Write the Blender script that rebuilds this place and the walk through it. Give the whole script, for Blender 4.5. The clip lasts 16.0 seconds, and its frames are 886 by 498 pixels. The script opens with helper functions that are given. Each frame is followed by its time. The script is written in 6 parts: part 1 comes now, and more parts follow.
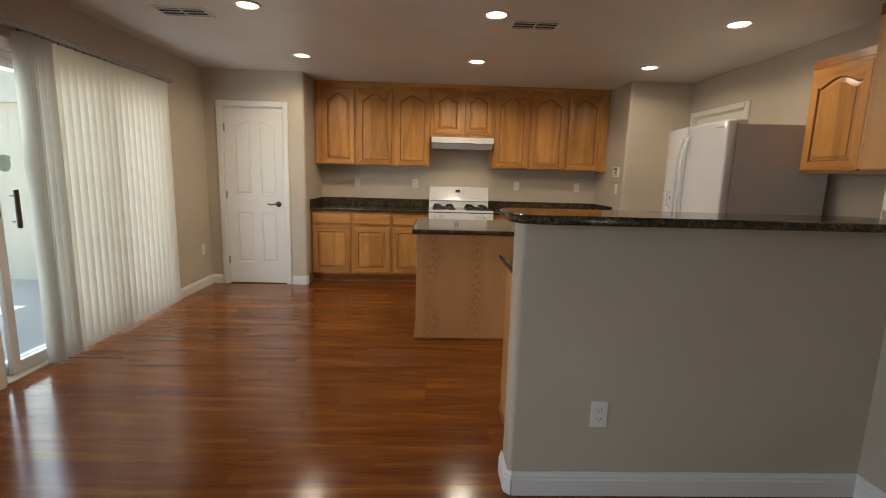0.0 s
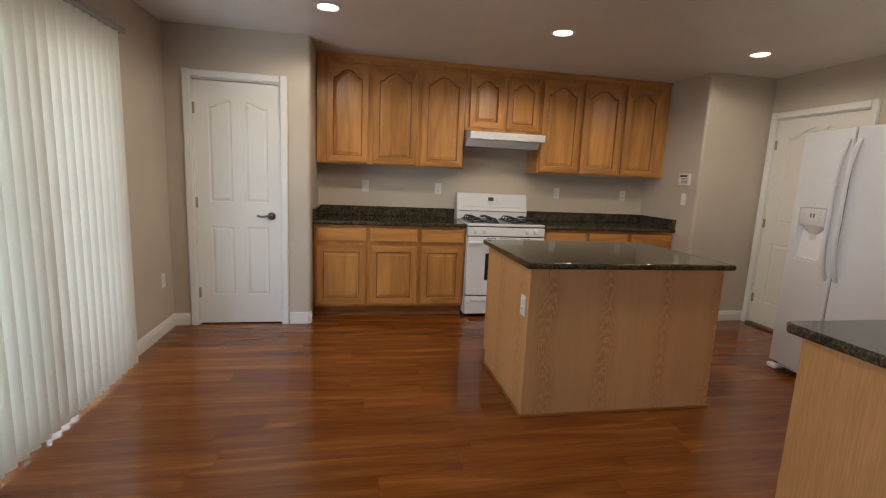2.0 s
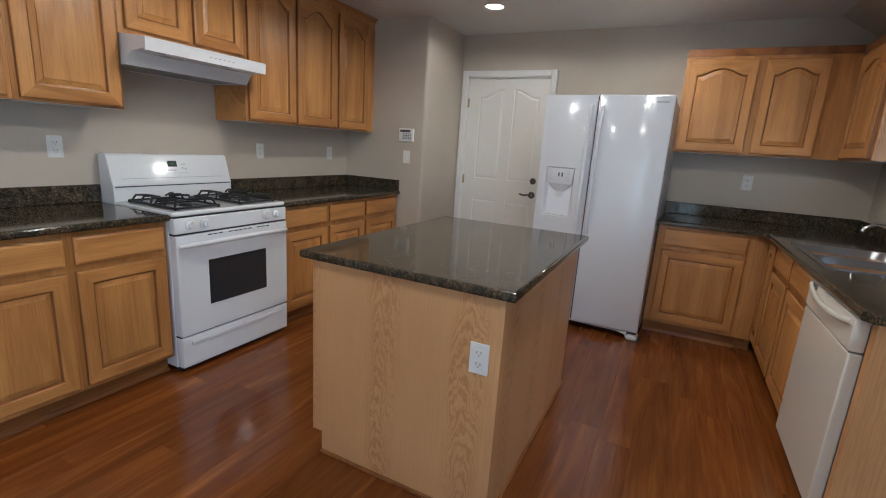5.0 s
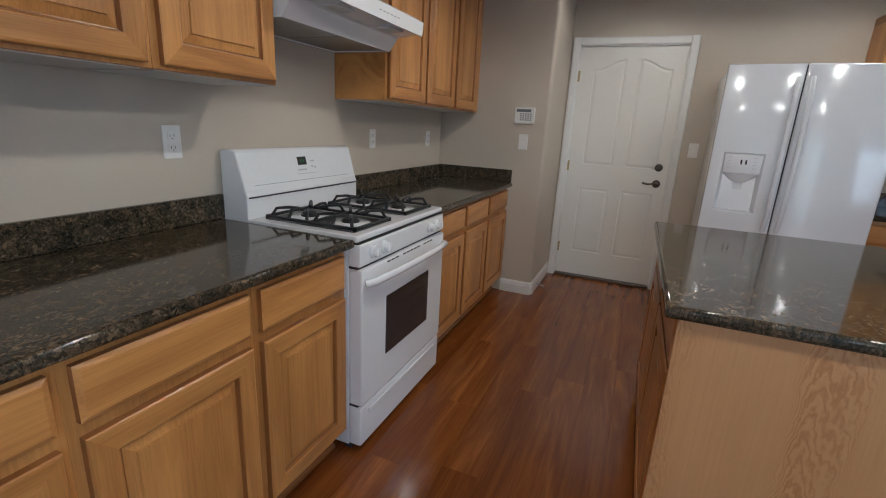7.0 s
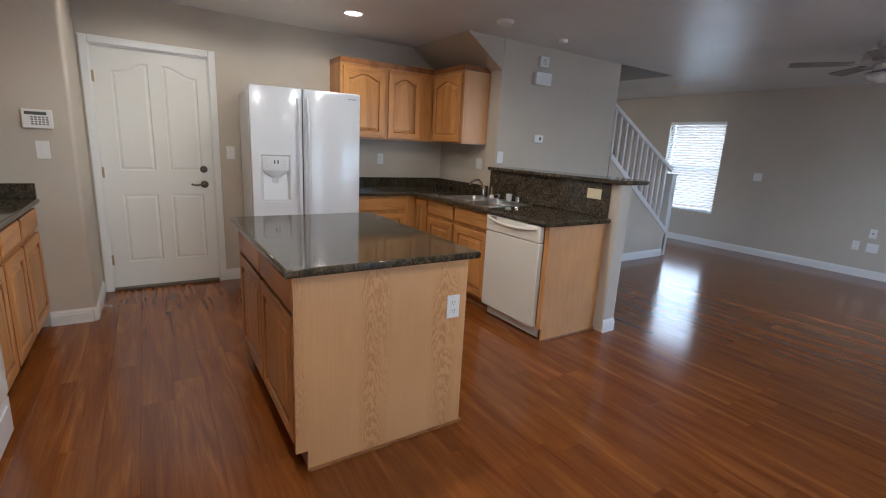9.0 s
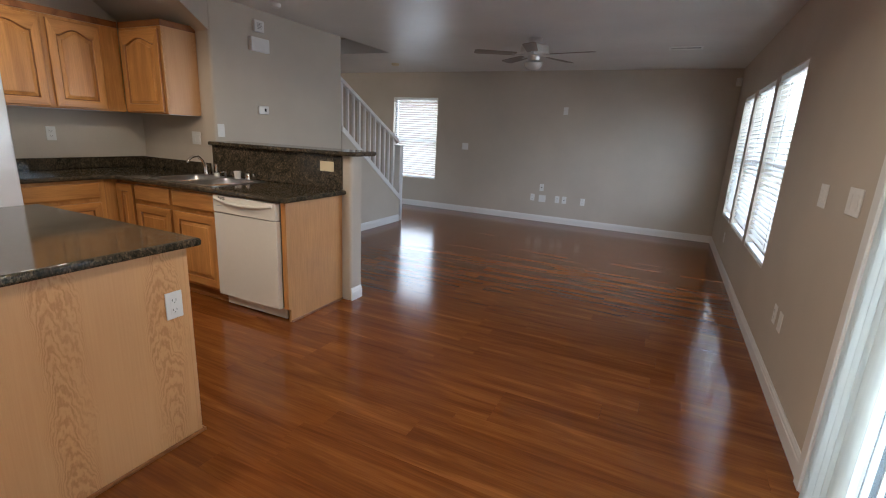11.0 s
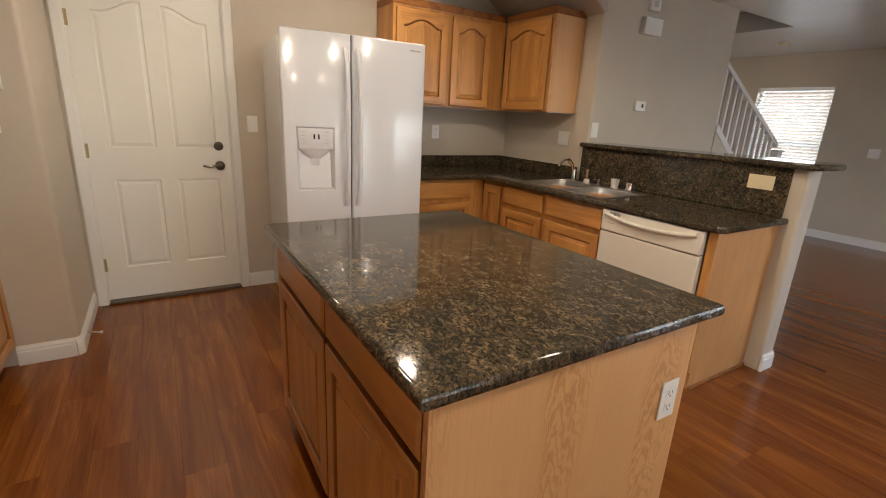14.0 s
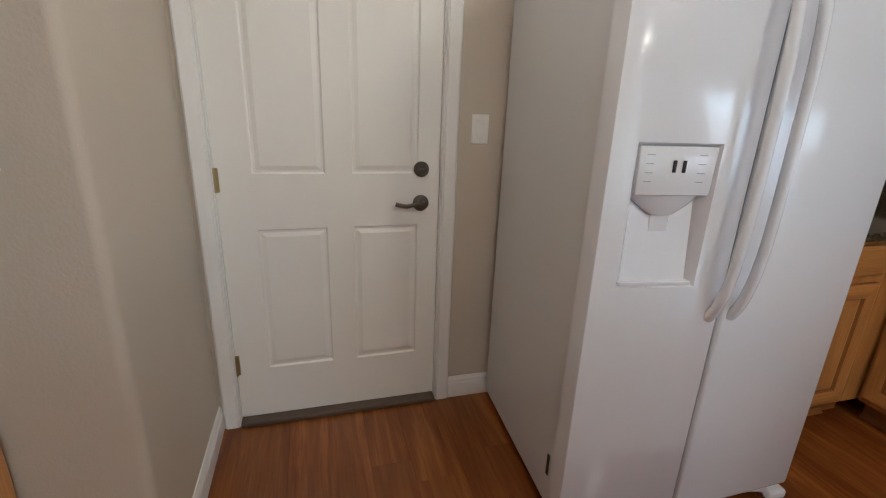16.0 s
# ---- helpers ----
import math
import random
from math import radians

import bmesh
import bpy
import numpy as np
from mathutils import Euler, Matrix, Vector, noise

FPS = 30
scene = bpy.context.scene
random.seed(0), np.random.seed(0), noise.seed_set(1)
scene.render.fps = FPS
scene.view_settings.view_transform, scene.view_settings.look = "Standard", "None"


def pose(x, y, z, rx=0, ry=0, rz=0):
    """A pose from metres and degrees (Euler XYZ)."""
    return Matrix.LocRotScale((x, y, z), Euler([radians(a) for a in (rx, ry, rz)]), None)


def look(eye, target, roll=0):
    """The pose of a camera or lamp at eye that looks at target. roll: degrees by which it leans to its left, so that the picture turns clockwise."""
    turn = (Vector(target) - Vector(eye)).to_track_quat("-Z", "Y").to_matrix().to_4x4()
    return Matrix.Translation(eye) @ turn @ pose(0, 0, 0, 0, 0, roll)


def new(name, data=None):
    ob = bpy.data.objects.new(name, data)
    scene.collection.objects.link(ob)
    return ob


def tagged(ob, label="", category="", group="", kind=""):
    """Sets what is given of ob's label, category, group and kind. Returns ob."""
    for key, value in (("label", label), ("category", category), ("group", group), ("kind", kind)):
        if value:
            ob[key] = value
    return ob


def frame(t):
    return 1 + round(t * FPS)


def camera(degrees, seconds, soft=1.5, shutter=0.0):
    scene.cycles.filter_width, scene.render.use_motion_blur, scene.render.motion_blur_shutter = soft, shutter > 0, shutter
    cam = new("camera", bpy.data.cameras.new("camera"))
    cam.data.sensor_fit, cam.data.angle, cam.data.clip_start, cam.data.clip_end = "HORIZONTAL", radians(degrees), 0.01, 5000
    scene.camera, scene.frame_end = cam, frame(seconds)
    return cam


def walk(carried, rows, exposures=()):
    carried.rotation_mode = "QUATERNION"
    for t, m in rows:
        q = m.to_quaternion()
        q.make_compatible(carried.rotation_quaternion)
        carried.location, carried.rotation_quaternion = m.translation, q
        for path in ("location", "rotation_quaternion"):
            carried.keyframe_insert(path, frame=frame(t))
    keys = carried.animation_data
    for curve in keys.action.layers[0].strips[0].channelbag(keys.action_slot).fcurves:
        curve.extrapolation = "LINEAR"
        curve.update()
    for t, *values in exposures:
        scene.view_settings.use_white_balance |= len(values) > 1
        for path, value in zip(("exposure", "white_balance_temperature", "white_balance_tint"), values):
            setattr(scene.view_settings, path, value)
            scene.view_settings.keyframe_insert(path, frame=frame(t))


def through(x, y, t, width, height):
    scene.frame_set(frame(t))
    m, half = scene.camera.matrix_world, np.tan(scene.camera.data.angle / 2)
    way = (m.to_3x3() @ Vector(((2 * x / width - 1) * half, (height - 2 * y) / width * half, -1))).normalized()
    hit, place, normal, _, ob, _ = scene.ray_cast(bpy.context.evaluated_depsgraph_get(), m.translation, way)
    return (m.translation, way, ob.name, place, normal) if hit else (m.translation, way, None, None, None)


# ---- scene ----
cam = camera(88.4, 16.0, soft=1.1)
PATH = [
    (0, (0.227, 0.391, 1.347), (0.29, 2.364, 1.025), 1.6),
    (0.5, (-0.029, 0.715, 1.364), (-0.132, 2.688, 1.054), 1.8),
    (1, (-0.32, 1.014, 1.35), (-0.337, 2.994, 1.066), 2.5),
    (1.5, (-0.609, 1.29, 1.359), (-0.472, 3.265, 1.074), 2.4),
    (2, (-0.809, 1.683, 1.352), (-0.441, 3.623, 1.039), 2.6),
    (2.5, (-1.004, 1.964, 1.341), (-0.373, 3.832, 1.003), 2.9),
    (3, (-1.152, 2.248, 1.365), (-0.221, 3.982, 1.01), 2.7),
    (3.5, (-1.19, 2.567, 1.346), (0.021, 4.115, 0.975), 3.0),
    (4, (-1.246, 2.871, 1.356), (0.234, 4.157, 0.961), 3.4),
    (6.3, (-1.241, 4.539, 1.343), (0.574, 5.234, 0.874), 3.6),
    (6.5, (-1.231, 4.677, 1.326), (0.56, 5.434, 0.86), 3.2),
    (7, (-1.137, 4.995, 1.33), (0.648, 5.728, 0.806), 3.0),
    (7.5, (-1.163, 5.244, 1.35), (0.773, 5.454, 0.893), 1.6),
    (8, (-1.295, 5.316, 1.404), (0.634, 5.033, 0.958), 1.6),
    (8.5, (-1.484, 5.302, 1.393), (0.333, 4.601, 0.937), 2.8),
    (9, (-1.579, 5.275, 1.396), (0.053, 4.207, 0.955), 3.0),
    (9.5, (-1.602, 5.24, 1.397), (-0.198, 3.88, 0.975), 3.1),
    (10, (-1.632, 5.193, 1.402), (-0.469, 3.62, 0.987), 3.0),
    (12.3, (-1.53, 5.208, 1.372), (-0.807, 3.433, 0.801), 3.3),
    (12.5, (-1.478, 5.24, 1.387), (-0.638, 3.525, 0.792), 3.0),
    (13, (-1.268, 5.288, 1.376), (-0.1, 3.779, 0.779), 2.7),
    (13.5, (-0.888, 5.198, 1.375), (0.574, 3.961, 0.799), 2.8),
    (14, (-0.458, 5.196, 1.351), (1.17, 4.176, 0.795), 3.0),
    (14.5, (-0.002, 5.22, 1.358), (1.757, 4.438, 0.815), 2.5),
    (15, (0.46, 5.203, 1.369), (2.319, 4.72, 0.811), 2.5),
    (15.5, (0.914, 5.301, 1.347), (2.8, 5.0, 0.756), 2.2),
    (16, (1.415, 5.249, 1.329), (3.242, 4.716, 0.716), 2.1),
]
EXPOSURES = [(0.0, 2.22, 7300, 10), (0.5, 2.15, 7000, 11), (1.5, 2.22, 6700, 10), (2.5, 2.18, 6500, 11), (3.5, 2.32, 5900, 9), (4.1, 2.32, 5400, 7),
             (6.4, 2.3, 5500, 8), (7.0, 2.18, 5500, 8), (8.0, 2.4, 5300, 7), (10.0, 2.6, 6000, 10), (12.5, 2.38, 6800, 11), (13.0, 2.45, 7900, 13), (14.0, 2.68, 7000, 12),
             (14.5, 2.72, 6800, 12), (15.0, 2.65, 6000, 9), (15.5, 2.6, 6000, 9), (16.0, 2.5, 5750, 9)]
walk(cam, [(t, look(eye, target, roll)) for t, eye, target, roll in PATH], EXPOSURES)

# ---- world and sun ----
world = bpy.data.worlds.new("world")
scene.world = world
world.use_nodes = True
wn, wl = world.node_tree.nodes, world.node_tree.links
sky = wn.new("ShaderNodeTexSky")
sky.sky_type, sky.sun_disc = "NISHITA", False
sky.sun_elevation, sky.sun_rotation = radians(63), radians(38)
wl.new(sky.outputs["Color"], wn["Background"].inputs["Color"])
wn["Background"].inputs["Strength"].default_value = 0.15
sun = new("sun", bpy.data.lights.new("sun", "SUN"))
sun.data.energy, sun.data.angle, sun.data.color = 4.0, radians(0.5), (1.0, 0.95, 0.87)
az, el = radians(38), radians(63)
sun.matrix_world = look((math.sin(az) * math.cos(el) * 20, math.cos(az) * math.cos(el) * 20, math.sin(el) * 20), (0, 0, 0))


def area_lamp(name, at, to, sx, sy, power, color):
    data = bpy.data.lights.new(name, "AREA")
    data.shape, data.size, data.size_y, data.energy, data.color = "RECTANGLE", sx, sy, power, color
    ob = new(name, data)
    ob.matrix_world = look(at, to)
    return ob


DAY = (0.73, 0.83, 1.0)
# daylight that enters by the sliding door, the three windows to the west and the one to the south
area_lamp("daylight_door", (-2.53, 3.98, 1.1), (0, 3.98, 0.9), 1.7, 1.8, 9, DAY)
area_lamp("daylight_west", (-2.56, -0.22, 1.3), (0, -0.22, 1.1), 2.9, 1.4, 18, DAY)
area_lamp("daylight_south", (2.78, -2.73, 1.25), (2.78, 0, 1.1), 0.9, 1.4, 5, DAY)

# ---- materials ----


def mat(name):
    m = bpy.data.materials.new(name)
    m.use_nodes = True
    return m, m.node_tree.nodes, m.node_tree.links, m.node_tree.nodes["Principled BSDF"]


def ramp(nodes, stops):
    r = nodes.new("ShaderNodeValToRGB")
    e = r.color_ramp.elements
    while len(e) < len(stops):
        e.new(0.5)
    for el_, (p, c) in zip(e, stops):
        el_.position, el_.color = p, (*c, 1)
    return r


def coords(nodes, links, scale=(1, 1, 1), rand=0.0, turn=(0, 0, 0)):
    tc = nodes.new("ShaderNodeTexCoord")
    mp = nodes.new("ShaderNodeMapping")
    mp.inputs["Scale"].default_value = scale
    mp.inputs["Rotation"].default_value = turn
    if rand:
        info = nodes.new("ShaderNodeObjectInfo")
        mul = nodes.new("ShaderNodeVectorMath")
        mul.operation = "MULTIPLY"
        mul.inputs[1].default_value = (rand, rand * 1.7, rand * 2.3)
        comb = nodes.new("ShaderNodeCombineXYZ")
        for k in "XYZ":
            links.new(info.outputs["Random"], comb.inputs[k])
        links.new(comb.outputs[0], mul.inputs[0])
        add = nodes.new("ShaderNodeVectorMath")
        links.new(tc.outputs["Object"], add.inputs[0])
        links.new(mul.outputs[0], add.inputs[1])
        links.new(add.outputs[0], mp.inputs[0])
    else:
        links.new(tc.outputs["Object"], mp.inputs[0])
    return mp


def noise_tex(nodes, links, mp, scale, detail=4, rough=0.55, dist=0.0):
    n = nodes.new("ShaderNodeTexNoise")
    n.inputs["Scale"].default_value, n.inputs["Detail"].default_value = scale, detail
    n.inputs["Roughness"].default_value, n.inputs["Distortion"].default_value = rough, dist
    links.new(mp.outputs[0], n.inputs["Vector"])
    return n


def bump(nodes, links, bsdf, source, strength, distance=0.01):
    b = nodes.new("ShaderNodeBump")
    b.inputs["Strength"].default_value, b.inputs["Distance"].default_value = strength, distance
    links.new(source, b.inputs["Height"])
    links.new(b.outputs[0], bsdf.inputs["Normal"])


def mixc(nodes, links, fac, a, b, mode="MIX", amount=None):
    m = nodes.new("ShaderNodeMix")
    m.data_type, m.blend_type = "RGBA", mode
    if fac is None:
        m.inputs["Factor"].default_value = amount
    else:
        links.new(fac, m.inputs["Factor"])
    for s, v in ((m.inputs[6], a), (m.inputs[7], b)):
        if isinstance(v, tuple):
            s.default_value = (*v, 1)
        else:
            links.new(v, s)
    return m.outputs[2]


def paint(name, color, rough, orange=0.25, scale=140, spec=0.4, vary=0.06):
    """Painted surface with fine roller texture and faint blotches."""
    m, n, l, b = mat(name)
    mp = coords(n, l)
    big = noise_tex(n, l, mp, 1.3, 3)
    lo, hi = tuple(c * (1 - vary) for c in color), tuple(min(1, c * (1 + vary)) for c in color)
    r = ramp(n, [(0.3, lo), (0.7, hi)])
    l.new(big.outputs[0], r.inputs[0])
    l.new(r.outputs[0], b.inputs["Base Color"])
    fine = noise_tex(n, l, mp, scale, 2)
    bump(n, l, b, fine.outputs[0], orange, 0.002)
    b.inputs["Roughness"].default_value = rough
    b.inputs["Specular IOR Level"].default_value = spec
    return m


def oak(name, dark, light, axis="z", rough=0.32, rand=7.0, bands=1.0, stretch=0.12, figure=5.5, warp=0.6):
    """Varnished oak. Grain runs along the axis, with broad flame figure and fine dark pores."""
    m, n, l, b = mat(name)
    s = {"z": (1, 1, stretch), "x": (stretch, 1, 1), "y": (1, stretch, 1)}[axis]
    mp = coords(n, l, s, rand)
    flame = noise_tex(n, l, mp, figure, 3, 0.5, warp)
    wave = n.new("ShaderNodeMath")
    wave.operation = "MULTIPLY"
    wave.inputs[1].default_value = 22 * bands
    l.new(flame.outputs[0], wave.inputs[0])
    si = n.new("ShaderNodeMath")
    si.operation = "SINE"
    l.new(wave.outputs[0], si.inputs[0])
    r = ramp(n, [(0.0, light), (0.55, tuple(0.55 * a + 0.45 * c for a, c in zip(light, dark))), (1.0, dark)])
    mr = n.new("ShaderNodeMapRange")
    mr.inputs[1].default_value, mr.inputs[2].default_value = -1.2, 1.6
    l.new(si.outputs[0], mr.inputs[0])
    l.new(mr.outputs[0], r.inputs[0])
    s2 = {"z": (1, 1, 0.03), "x": (0.03, 1, 1), "y": (1, 0.03, 1)}[axis]
    mp2 = coords(n, l, s2, rand)
    pores = noise_tex(n, l, mp2, 210, 3, 0.6)
    pr = ramp(n, [(0.42, (0.72, 0.66, 0.6)), (0.56, (1, 1, 1))])
    l.new(pores.outputs[0], pr.inputs[0])
    col = mixc(n, l, None, r.outputs[0], pr.outputs[0], "MULTIPLY", 0.42)
    tone = noise_tex(n, l, coords(n, l, (1, 1, 1), rand), 2.2, 2)
    tr = ramp(n, [(0.3, (0.88, 0.86, 0.84)), (0.7, (1.06, 1.04, 1.0))])
    l.new(tone.outputs[0], tr.inputs[0])
    col = mixc(n, l, None, col, tr.outputs[0], "MULTIPLY", 1.0)
    info = n.new("ShaderNodeObjectInfo")
    vr = ramp(n, [(0.0, (0.9, 0.88, 0.86)), (1.0, (1.08, 1.06, 1.04))])
    l.new(info.outputs["Random"], vr.inputs[0])
    col = mixc(n, l, None, col, vr.outputs[0], "MULTIPLY", 0.8)
    l.new(col, b.inputs["Base Color"])
    b.inputs["Roughness"].default_value = rough
    bump(n, l, b, pores.outputs[0], 0.12, 0.002)
    return m


def plain(name, color, rough=0.5, metal=0.0, coat=0.0, spec=0.5, scale=30, vary=0.05, bmp=0.03):
    m, n, l, b = mat(name)
    mp = coords(n, l)
    t = noise_tex(n, l, mp, scale, 3)
    r = ramp(n, [(0.3, tuple(c * (1 - vary) for c in color)), (0.7, tuple(min(1, c * (1 + vary)) for c in color))])
    l.new(t.outputs[0], r.inputs[0])
    l.new(r.outputs[0], b.inputs["Base Color"])
    b.inputs["Roughness"].default_value, b.inputs["Metallic"].default_value = rough, metal
    b.inputs["Coat Weight"].default_value, b.inputs["Specular IOR Level"].default_value = coat, spec
    b.inputs["Coat Roughness"].default_value = 0.06
    if bmp:
        bump(n, l, b, t.outputs[0], bmp, 0.002)
    return m


def granite():
    """Dark polished granite: flecks of black, olive grey and brown, larger clouds, fine sparkle."""
    m, n, l, b = mat("granite")
    mp = coords(n, l, (1, 1.35, 1), 0.0, (0, 0, 0.5))
    warp = noise_tex(n, l, mp, 26, 3)
    layers = []
    for scale, stops in ((120, [(0.0, (0.016, 0.017, 0.016)), (0.3, (0.035, 0.037, 0.031)), (0.55, (0.075, 0.066, 0.05)), (0.78, (0.13, 0.10, 0.068)), (0.92, (0.23, 0.185, 0.13)), (1.0, (0.03, 0.03, 0.028))]),
                         (290, [(0.0, (0.014, 0.015, 0.014)), (0.5, (0.05, 0.046, 0.036)), (0.8, (0.12, 0.095, 0.065)), (1.0, (0.28, 0.24, 0.18))])):
        v = n.new("ShaderNodeTexVoronoi")
        v.inputs["Scale"].default_value = scale
        l.new(mixc(n, l, None, mp.outputs[0], warp.outputs[1], "MIX", 0.025), v.inputs["Vector"])
        sep = n.new("ShaderNodeSeparateColor")
        l.new(v.outputs["Color"], sep.inputs[0])
        r = ramp(n, stops)
        l.new(sep.outputs[0], r.inputs[0])
        layers.append(r.outputs[0])
    col = mixc(n, l, None, layers[0], layers[1], "MIX", 0.4)
    big = noise_tex(n, l, mp, 14, 4, 0.6, 0.8)
    br = ramp(n, [(0.35, (0.42, 0.43, 0.41)), (0.65, (1.12, 0.98, 0.82))])
    l.new(big.outputs[0], br.inputs[0])
    col = mixc(n, l, None, col, br.outputs[0], "MULTIPLY", 1.0)
    l.new(col, b.inputs["Base Color"])
    b.inputs["Roughness"].default_value = 0.085
    b.inputs["Specular IOR Level"].default_value = 0.36
    return m


def veneer(name, dark, mid, light, rough=0.36):
    """Sliced oak veneer in upright leaves 0.3 m wide: nested cathedral arches in the middle of a leaf, straight grain beside them."""
    m, n, l, b = mat(name)
    tc, sep = n.new("ShaderNodeTexCoord"), n.new("ShaderNodeSeparateXYZ")
    l.new(tc.outputs["Object"], sep.inputs[0])

    def op(kind, a, c=0.0, d=0.0):
        q = n.new("ShaderNodeMath")
        q.operation = kind
        for k, v in enumerate((a, c, d)):
            if isinstance(v, (int, float)):
                q.inputs[k].default_value = v
            else:
                l.new(v, q.inputs[k])
        return q.outputs[0]

    mp = coords(n, l, (1, 1, 0.35), 0.0)
    wob = noise_tex(n, l, mp, 9, 3, 0.5)
    jag = noise_tex(n, l, coords(n, l, (1, 1, 0.5)), 70, 2)
    side = op("ADD", sep.outputs[0], sep.outputs[1])
    side = op("ADD", side, op("MULTIPLY", op("SUBTRACT", wob.outputs[0], 0.5), 0.16))
    u = op("SUBTRACT", op("FRACT", op("DIVIDE", side, 0.37)), 0.5)
    uu = op("MULTIPLY", u, u)
    arch = op("ADD", op("MULTIPLY", sep.outputs[2], 5.0), op("MULTIPLY", uu, 46.0))
    arch = op("ADD", arch, op("MULTIPLY", jag.outputs[0], 0.55))
    rings = op("ADD", op("MULTIPLY", op("SINE", op("MULTIPLY", arch, 19.0)), 0.5), 0.5)
    mask = n.new("ShaderNodeMapRange")
    l.new(uu, mask.inputs[0])
    mask.inputs[1].default_value, mask.inputs[2].default_value, mask.inputs[3].default_value, mask.inputs[4].default_value = 0.005, 0.05, 0.75, 0.10
    grain = noise_tex(n, l, coords(n, l, (1, 1, 0.02)), 130, 3, 0.6)
    val = op("ADD", op("MULTIPLY", op("MULTIPLY", rings, mask.outputs[0]), 0.55), op("MULTIPLY", grain.outputs[0], 0.55))
    r = ramp(n, [(0.15, light), (0.45, mid), (0.85, dark)])
    l.new(val, r.inputs[0])
    tone = noise_tex(n, l, coords(n, l, (1, 1, 0.4)), 3.0, 2)
    tr = ramp(n, [(0.3, (0.92, 0.90, 0.88)), (0.7, (1.05, 1.04, 1.02))])
    l.new(tone.outputs[0], tr.inputs[0])
    l.new(mixc(n, l, None, r.outputs[0], tr.outputs[0], "MULTIPLY", 1.0), b.inputs["Base Color"])
    b.inputs["Roughness"].default_value = rough
    bump(n, l, b, grain.outputs[0], 0.08, 0.002)
    return m


def laminate():
    """Glossy reddish-brown wood planks; each plank has its own tone, with long light and dark streaks."""
    m, n, l, b = mat("laminate")
    mp = coords(n, l, (0.10, 1, 1), 13.0)
    t = noise_tex(n, l, mp, 10, 5, 0.58, 0.9)
    r = ramp(n, [(0.27, (0.13, 0.036, 0.0075)), (0.42, (0.18, 0.053, 0.0105)), (0.56, (0.225, 0.072, 0.0145)), (0.68, (0.30, 0.106, 0.023)), (0.82, (0.42, 0.17, 0.042))])
    l.new(t.outputs[0], r.inputs[0])
    f = noise_tex(n, l, coords(n, l, (0.03, 1, 1), 13.0), 130, 3)
    fr = ramp(n, [(0.35, (0.80, 0.78, 0.77)), (0.65, (1.10, 1.08, 1.07))])
    l.new(f.outputs[0], fr.inputs[0])
    col = mixc(n, l, None, r.outputs[0], fr.outputs[0], "MULTIPLY", 0.8)
    dark = noise_tex(n, l, coords(n, l, (0.05, 1, 1), 29.0), 34, 3, 0.6, 0.6)
    dr = ramp(n, [(0.60, (1, 1, 1)), (0.72, (0.50, 0.42, 0.38))])
    l.new(dark.outputs[0], dr.inputs[0])
    col = mixc(n, l, None, col, dr.outputs[0], "MULTIPLY", 0.30)
    info = n.new("ShaderNodeObjectInfo")
    vr = ramp(n, [(0.0, (0.92, 0.91, 0.90)), (1.0, (1.08, 1.07, 1.06))])
    l.new(info.outputs["Random"], vr.inputs[0])
    col = mixc(n, l, None, col, vr.outputs[0], "MULTIPLY", 1.0)
    l.new(col, b.inputs["Base Color"])
    rr = n.new("ShaderNodeMapRange")
    rr.inputs[3].default_value, rr.inputs[4].default_value = 0.11, 0.20
    l.new(noise_tex(n, l, coords(n, l), 3.5, 4).outputs[0], rr.inputs[0])
    l.new(rr.outputs[0], b.inputs["Roughness"])
    return m


def glass(name, color=(0.95, 0.98, 0.97), rough=0.0):
    m, n, l, b = mat(name)
    out = n["Material Output"]
    gl, tr, mx = n.new("ShaderNodeBsdfGlossy"), n.new("ShaderNodeBsdfTransparent"), n.new("ShaderNodeMixShader")
    lw, pw, fr = n.new("ShaderNodeLayerWeight"), n.new("ShaderNodeMath"), n.new("ShaderNodeMapRange")
    pw.operation = "POWER"
    pw.inputs[1].default_value = 5
    lw.inputs["Blend"].default_value = 0.5
    l.new(lw.outputs["Facing"], pw.inputs[0])
    l.new(pw.outputs[0], fr.inputs[0])
    fr.inputs[3].default_value, fr.inputs[4].default_value = 0.04, 0.9
    gl.inputs["Roughness"].default_value = rough
    tr.inputs["Color"].default_value = (*color, 1)
    l.new(fr.outputs[0], mx.inputs[0])
    l.new(tr.outputs[0], mx.inputs[1])
    l.new(gl.outputs[0], mx.inputs[2])
    l.new(mx.outputs[0], out.inputs["Surface"])
    return m


def vinyl(name, color, through=0.35):
    """Thin vinyl that lets some light through."""
    m, n, l, b = mat(name)
    out = n["Material Output"]
    mp = coords(n, l, (1, 1, 0.05))
    t = noise_tex(n, l, mp, 60, 3)
    r = ramp(n, [(0.3, tuple(c * 0.93 for c in color)), (0.7, color)])
    l.new(t.outputs[0], r.inputs[0])
    l.new(r.outputs[0], b.inputs["Base Color"])
    b.inputs["Roughness"].default_value = 0.45
    tl, mx = n.new("ShaderNodeBsdfTranslucent"), n.new("ShaderNodeMixShader")
    l.new(r.outputs[0], tl.inputs["Color"])
    mx.inputs[0].default_value = through
    l.new(b.outputs[0], mx.inputs[1])
    l.new(tl.outputs[0], mx.inputs[2])
    l.new(mx.outputs[0], out.inputs["Surface"])
    return m


def emit(name, color, strength):
    m, n, l, b = mat(name)
    b.inputs["Emission Color"].default_value = (*color, 1)
    b.inputs["Emission Strength"].default_value = strength
    b.inputs["Base Color"].default_value = (*color, 1)
    return m


